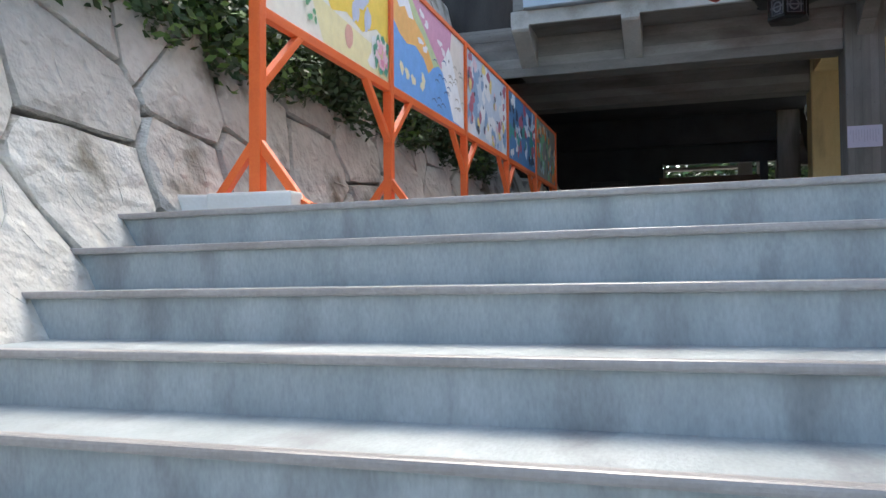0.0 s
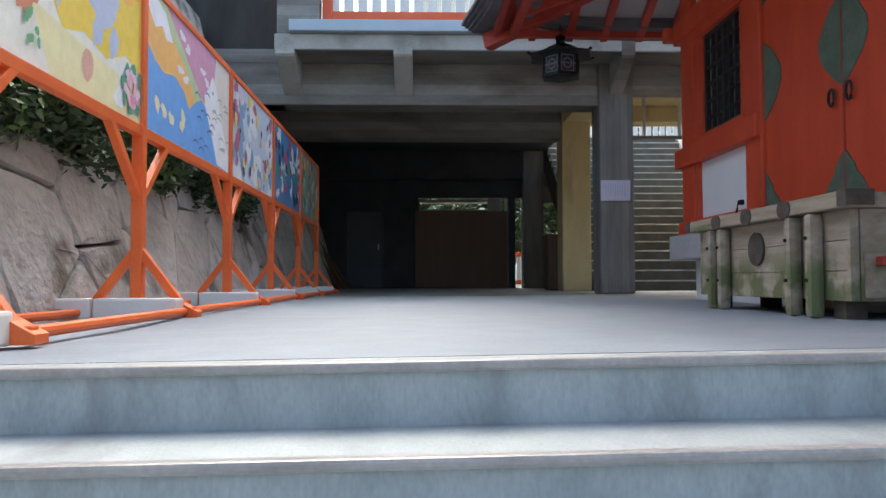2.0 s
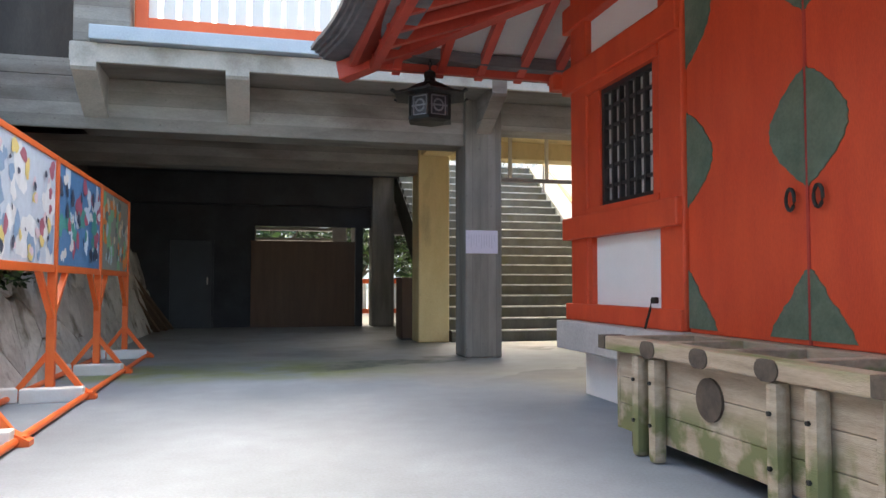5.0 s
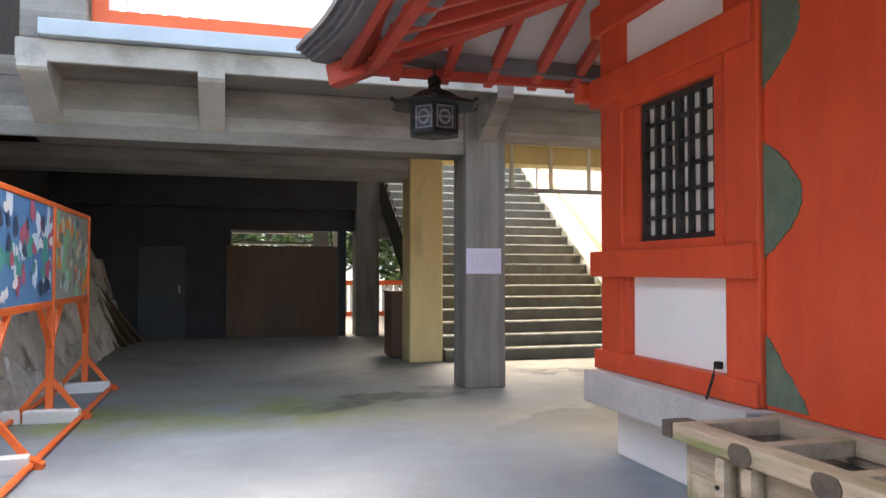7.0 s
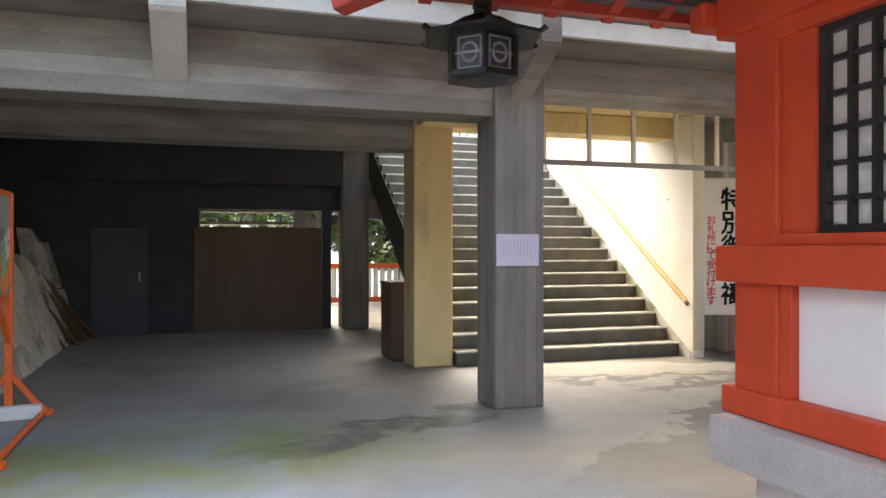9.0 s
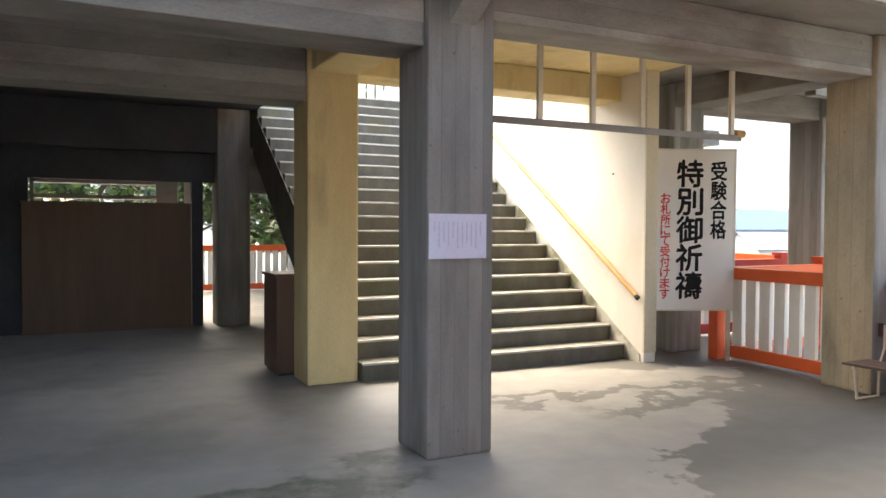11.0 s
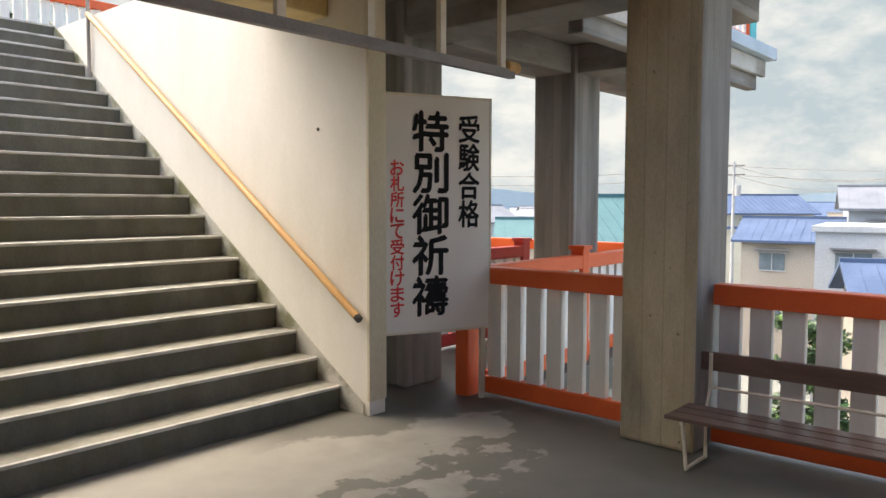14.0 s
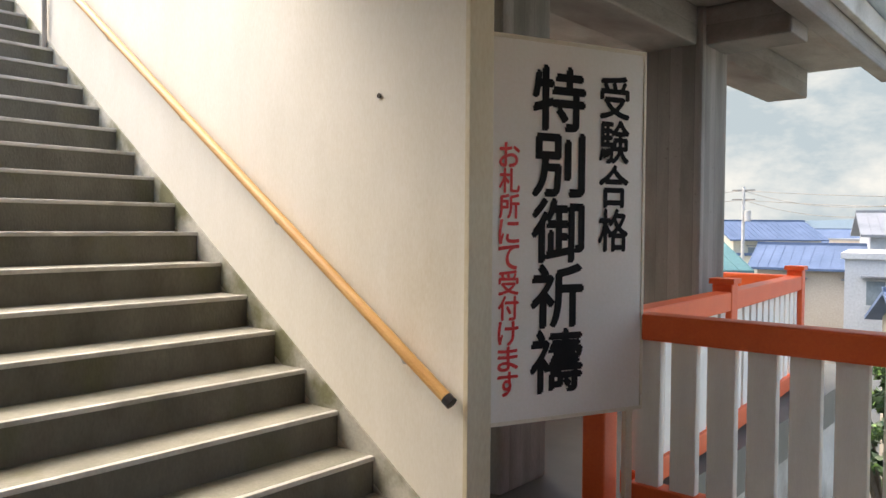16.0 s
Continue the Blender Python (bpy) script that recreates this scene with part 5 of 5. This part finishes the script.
# ---- town houses ----
TEAL = material("teal_tin_roof", (0.05, 0.13, 0.14), (0.07, 0.165, 0.17), 0.75, 0.6, 10, 0.1)
NAVY = material("blue_tile_roof", (0.05, 0.085, 0.16), (0.08, 0.12, 0.21), 0.8, 0.6, 10, 0.15)
GREYROOF = material("grey_tile_roof", (0.14, 0.15, 0.17), (0.20, 0.21, 0.23), 0.6, 0.6, 10, 0.15)
BEIGE = material("beige_house_wall", (0.36, 0.31, 0.25), (0.42, 0.37, 0.31), 0.8, 0.5, 12, 0.05)
CREAM = material("cream_house_wall", (0.46, 0.42, 0.32), (0.54, 0.50, 0.39), 0.8, 0.5, 12, 0.05)
PALE = material("white_house_wall", (0.38, 0.395, 0.41), (0.47, 0.485, 0.495), 0.8, 0.5, 12, 0.05)
PANE = material("dark_window_pane", (0.10, 0.13, 0.15), (0.20, 0.24, 0.26), 0.15, 1, 10, 0.0)

def house(az, dist, width, depth, eave, ridge, roofmat, wallmat, turn=0, flat=False, label="", name="house", detail=True):
    """A house seen from the terrace: compass angle from y, distance, and heights above the terrace floor."""
    x, y = 2.2 + dist * math.sin(radians(az)), 8.8 + dist * math.cos(radians(az))
    t = thing(name, label or "two-storey town house with tiled roof", "house", (x, y, -9), group="town houses", rz=-az + turn)
    e, rg = eave + 9, ridge + 9
    w, d = width / 2, depth / 2
    if flat:
        wall = part("wall", box(-w, w, -d, d, 0, e), wallmat, t)
        part("roof", box(-w - 0.15, w + 0.15, -d - 0.15, d + 0.15, e + 0.002, e + 0.25), roofmat, t)
    else:
        wall = part("wall", prism([(-d, 0), (d, 0), (d, e), (0, rg - 0.15), (-d, e)], "x", -w, w), wallmat, t)
        for sg in (-1, 1):
            part("roof_slope", prism([(sg * (d + 0.5), e - 0.28), (sg * (d + 0.5), e - 0.14), (0, rg + 0.06), (0, rg - 0.08)], "x", -w - 0.5, w + 0.5), roofmat, t)
        part("ridge", box(-w - 0.5, w + 0.5, -0.14, 0.14, rg, rg + 0.16), roofmat, t)
        if detail:
            n = int(width / 0.45)
            for sg in (-1,):
                bm = bmesh.new()
                for k in range(n + 1):
                    xx = -w - 0.45 + k * (width + 0.9) / n
                    bar((xx, sg * (d + 0.5), e - 0.14), (xx, 0, rg + 0.06), 0.03, 0.04, 0, bm)
                part("roof_ribs", bm, roofmat, t)
    if detail:
        for k in range(max(1, int(width / 3))):
            for z in (e - 1.9, e - 4.6):
                xx = -w + (k + 0.5) * width / max(1, int(width / 3))
                wn_ = part("window", box(xx - 0.7, xx + 0.7, -d - 0.03, -d + 0.02, z, z + 1.0), PANE, wall)
                part("window_frame", bx(bx(box(xx - 0.76, xx + 0.76, -d - 0.06, -d, z - 0.06, z), xx - 0.76, xx + 0.76, -d - 0.06, -d, z + 1.0, z + 1.06), xx - 0.03, xx + 0.03, -d - 0.06, -d, z, z + 1.0), PALE, wn_)
                part("window_hood", box(xx - 0.9, xx + 0.9, -d - 0.4, -d, z + 1.15, z + 1.22), GREYROOF, wn_)
    return t

house(62.6, 34, 4.6, 7.0, 0.0, 1.7, TEAL, CREAM, 22, label="cream house with a teal tin roof")
house(56.8, 42, 4.5, 7.0, -1.0, 0.5, TEAL, CREAM, 0, label="house with a wide teal tin roof")
house(75.5, 50, 7.0, 5.0, -0.6, 0.5, NAVY, BEIGE, -8, label="beige house with a blue tiled roof")
house(71.5, 82, 8.5, 8.0, 0.6, 2.2, NAVY, CREAM, 25, label="cream gabled house with a blue roof")
house(80.5, 40, 6.0, 7.0, 0.2, 1.0, PALE, PALE, 0, flat=True, label="plain white flat-roofed house")
house(83.0, 52, 10, 8.0, 1.3, 2.4, GREYROOF, PALE, 8, label="white house with a low grey roof")
house(86.0, 30, 8, 6.0, -1.6, -0.6, NAVY, BEIGE, 15, label="low house with a blue tiled roof")
house(92.0, 36, 10, 8.0, -0.2, 1.2, GREYROOF, CREAM, -10, label="cream house with a grey roof")
rng = random.Random(9)
for k in range(60):
    az, dist = 30 + 76 * (k + rng.random()) / 60, rng.uniform(70, 330)
    flat = rng.random() < 0.35
    h = rng.uniform(-3.0, 0.3) + (1.4 if flat and rng.random() < 0.3 else 0) + (0.004 * dist if rng.random() < 0.3 else 0)
    house(az, dist, rng.uniform(8, 18), rng.uniform(7, 11), h, h + rng.uniform(1.2, 2.2), rng.choice((NAVY, GREYROOF, GREYROOF, TEAL, NAVY)), rng.choice((PALE, CREAM, BEIGE, PALE)), rng.uniform(-40, 40), flat, "distant town house among many roofs", detail=False)
# chimney, poles and wires
ch = thing("chimney", "tall red and white striped factory chimney far away", "chimney", (2.2 + 420 * math.sin(radians(69.3)), 8.8 + 420 * math.cos(radians(69.3)), -9))
for k in range(8):
    part("band", rod([(0, 0, 4.5 * k), (0, 0, 4.5 * k + 4.5)], 1.5 - 0.06 * k, 14), RAILRED if k % 2 else PALE, ch)
part("plant", box(-14, 22, -8, 8, 0, 14), PALE, ch)
def pole(az, dist, top):
    x, y = 2.2 + dist * math.sin(radians(az)), 8.8 + dist * math.cos(radians(az))
    t = thing("utility_pole", "grey utility pole with crossarms above the houses", "utility pole", (x, y, -9), group="utility poles", rz=-az)
    part("mast", rod([(0, 0, 0), (0, 0, top + 9)], 0.16, 8, None, 0.10), STONEBASE, t)
    for z in (0.3, 1.0):
        part("crossarm", box(-0.8, 0.8, -0.05, 0.05, top + 9 - z, top + 9 - z + 0.09), GREYSTEEL, t)
    part("transformer", rod([(0.3, -0.2, top + 6.4), (0.3, -0.2, top + 7.2)], 0.24, 10), STONEBASE, t)
    return Vector((x, y, top))
p1, p2, p3, p4 = pole(40, 60, 4.4), pole(70.3, 62, 4.6), pole(80.5, 60, 3.6), pole(100, 62, 4.6)
wires = thing("overhead_wires", "thin dark overhead wires strung between poles", "wires")
for a, b in ((p1, p2), (p2, p3), (p2, p4)):
    for dz in (-0.3, -1.0):
        pts = [a.lerp(b, f) + Vector((0, 0, dz - 1.2 * 4 * f * (1 - f) * 0.6)) for f in np.linspace(0, 1, 13)]
        part("wire", rod(pts, 0.022, 4), GREYSTEEL, wires)
# far hills and clouded sky
def backdrop(name, label, radius, az0, az1, prof, mat):
    bm = bmesh.new()
    cols = []
    for k in range(61):
        a = radians(az0 + (az1 - az0) * k / 60)
        z0, z1 = prof(k / 60)
        cols.append([bm.verts.new((radius * math.sin(a), radius * math.cos(a), z)) for z in (z0, z1)])
    for u, v in zip(cols, cols[1:]):
        bm.faces.new((u[0], v[0], v[1], u[1]))
    return structure(name, bm, mat, label, "backdrop")

# Distance haze is mixed into the hills' pale blue base colour.
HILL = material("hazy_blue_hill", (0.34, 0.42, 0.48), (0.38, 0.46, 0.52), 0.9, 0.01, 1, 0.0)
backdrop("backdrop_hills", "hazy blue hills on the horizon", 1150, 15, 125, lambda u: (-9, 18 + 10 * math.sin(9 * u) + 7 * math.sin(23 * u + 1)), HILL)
cloud = bpy.data.materials.new("clouded_sky")
cloud.use_nodes = True
cn, cl = cloud.node_tree.nodes, cloud.node_tree.links
cn.remove(cn["Principled BSDF"])
em, cx, cm, cz, cr = cn.new("ShaderNodeEmission"), cn.new("ShaderNodeTexCoord"), cn.new("ShaderNodeMapping"), cn.new("ShaderNodeTexNoise"), cn.new("ShaderNodeValToRGB")
cm.inputs["Scale"].default_value = (0.0022, 0.0022, 0.0045)
cz.inputs["Scale"].default_value, cz.inputs["Detail"].default_value, cz.inputs["Roughness"].default_value = 2.2, 8, 0.6
cr.color_ramp.elements[0].position, cr.color_ramp.elements[1].position = 0.38, 0.62
cr.color_ramp.elements[0].color, cr.color_ramp.elements[1].color = (0.50, 0.60, 0.68, 1), (0.86, 0.88, 0.88, 1)
cl.new(cx.outputs["Object"], cm.inputs[0]); cl.new(cm.outputs[0], cz.inputs[0]); cl.new(cz.outputs["Fac"], cr.inputs[0]); cl.new(cr.outputs[0], em.inputs[0])
em.inputs[1].default_value = 0.25
cl.new(em.outputs[0], cn["Material Output"].inputs[0])
backdrop("backdrop_sky", "pale overcast sky with broken cloud", 1600, 0, 140, lambda u: (-9, 900), cloud)


# bolt holes and rust drips on the stair wall
wall_marks = thing("wall_marks", "small dark plug holes in the stair wall", "plug hole")
wall_marks["kind"] = "structure"
for y, z in ((12.72, 1.99),):
    part("plug_hole", rod([(5.424, y, z), (5.431, y, z)], 0.012, 8), ENDGRAIN, wall_marks)

# ---- stone retaining wall, stone by stone ----
def clip(poly, a, b):
    """The part of poly that lies nearer to a than to b."""
    m, n = (a + b) / 2, b - a
    out = []
    for p, q2 in zip(poly, poly[1:] + poly[:1]):
        dp, dq = (p - m).dot(n), (q2 - m).dot(n)
        if dp <= 0:
            out.append(p)
        if (dp <= 0) != (dq <= 0):
            out.append(p.lerp(q2, dp / (dp - dq)))
    return out

rng = random.Random(12)
seeds = []
row = 0
z = -1.75
while z < 2.9:
    hgt = 0.46 if z < 0.3 else 0.52
    y = -2.6 + (0.35 if row % 2 else 0)
    while y < 17.2:
        seeds.append(Vector((y + rng.uniform(-0.22, 0.22), z + rng.uniform(-0.19, 0.19))))
        y += rng.uniform(0.42, 1.0) * (0.8 if y > 9 else 1)
    z += hgt
    row += 1
stone_wall = thing("stone_wall", "dry stone retaining wall of large weathered grey blocks", "stone wall", (-2.2, 0, 0))
stone_wall["kind"] = "structure"
for a in seeds:
    cell = [a + Vector(d) for d in ((-1.2, -1.0), (1.2, -1.0), (1.2, 1.0), (-1.2, 1.0))]
    for b in seeds:
        if b is not a and (b - a).length < 2.0 and cell:
            cell = clip(cell, a, b)
    if len(cell) < 3 or (a.x > 9.9 and a.y > 1.25):
        continue
    cen = sum(cell, Vector((0, 0))) / len(cell)
    pts = []
    for p, q2 in zip(cell, cell[1:] + cell[:1]):
        for f in (0.0, 0.33, 0.67):
            pts.append(p.lerp(q2, f))
    n = len(pts)
    bulge, tilt_y, tilt_z = rng.uniform(0.03, 0.05), rng.uniform(-0.035, 0.035), rng.uniform(-0.035, 0.035)
    bm = bmesh.new()
    rings = []
    for f, dx in ((0.992, -0.16), (0.982, 0.0), (0.955, 0.8), (0.80, 0.97), (0.40, 1.0)):
        ring = []
        for k, p in enumerate(pts):
            g = f * (1 - (0.006 if k % 3 else 0.035) * (1 if dx >= 0 else 0)) + (0.016 * rng.uniform(-1, 1) if dx > 0 else 0)
            v = cen + (p - cen) * g
            off = bulge * dx if dx >= 0 else dx
            off += (v.x - cen.x) * tilt_y + (v.y - cen.y) * tilt_z + (0.007 * rng.uniform(-1, 1) if dx > 0 else 0)
            ring.append(bm.verts.new((0.05 + off - (0.30 if v.y > 0 else 0.60) * max(v.y, -2.0), v.x, v.y)))
        rings.append(ring)
    for u, w in zip(rings, rings[1:]):
        for k in range(n):
            bm.faces.new((u[k], u[(k + 1) % n], w[(k + 1) % n], w[k]))
    bm.faces.new(rings[-1])
    part("stone", bm, STONE, stone_wall)
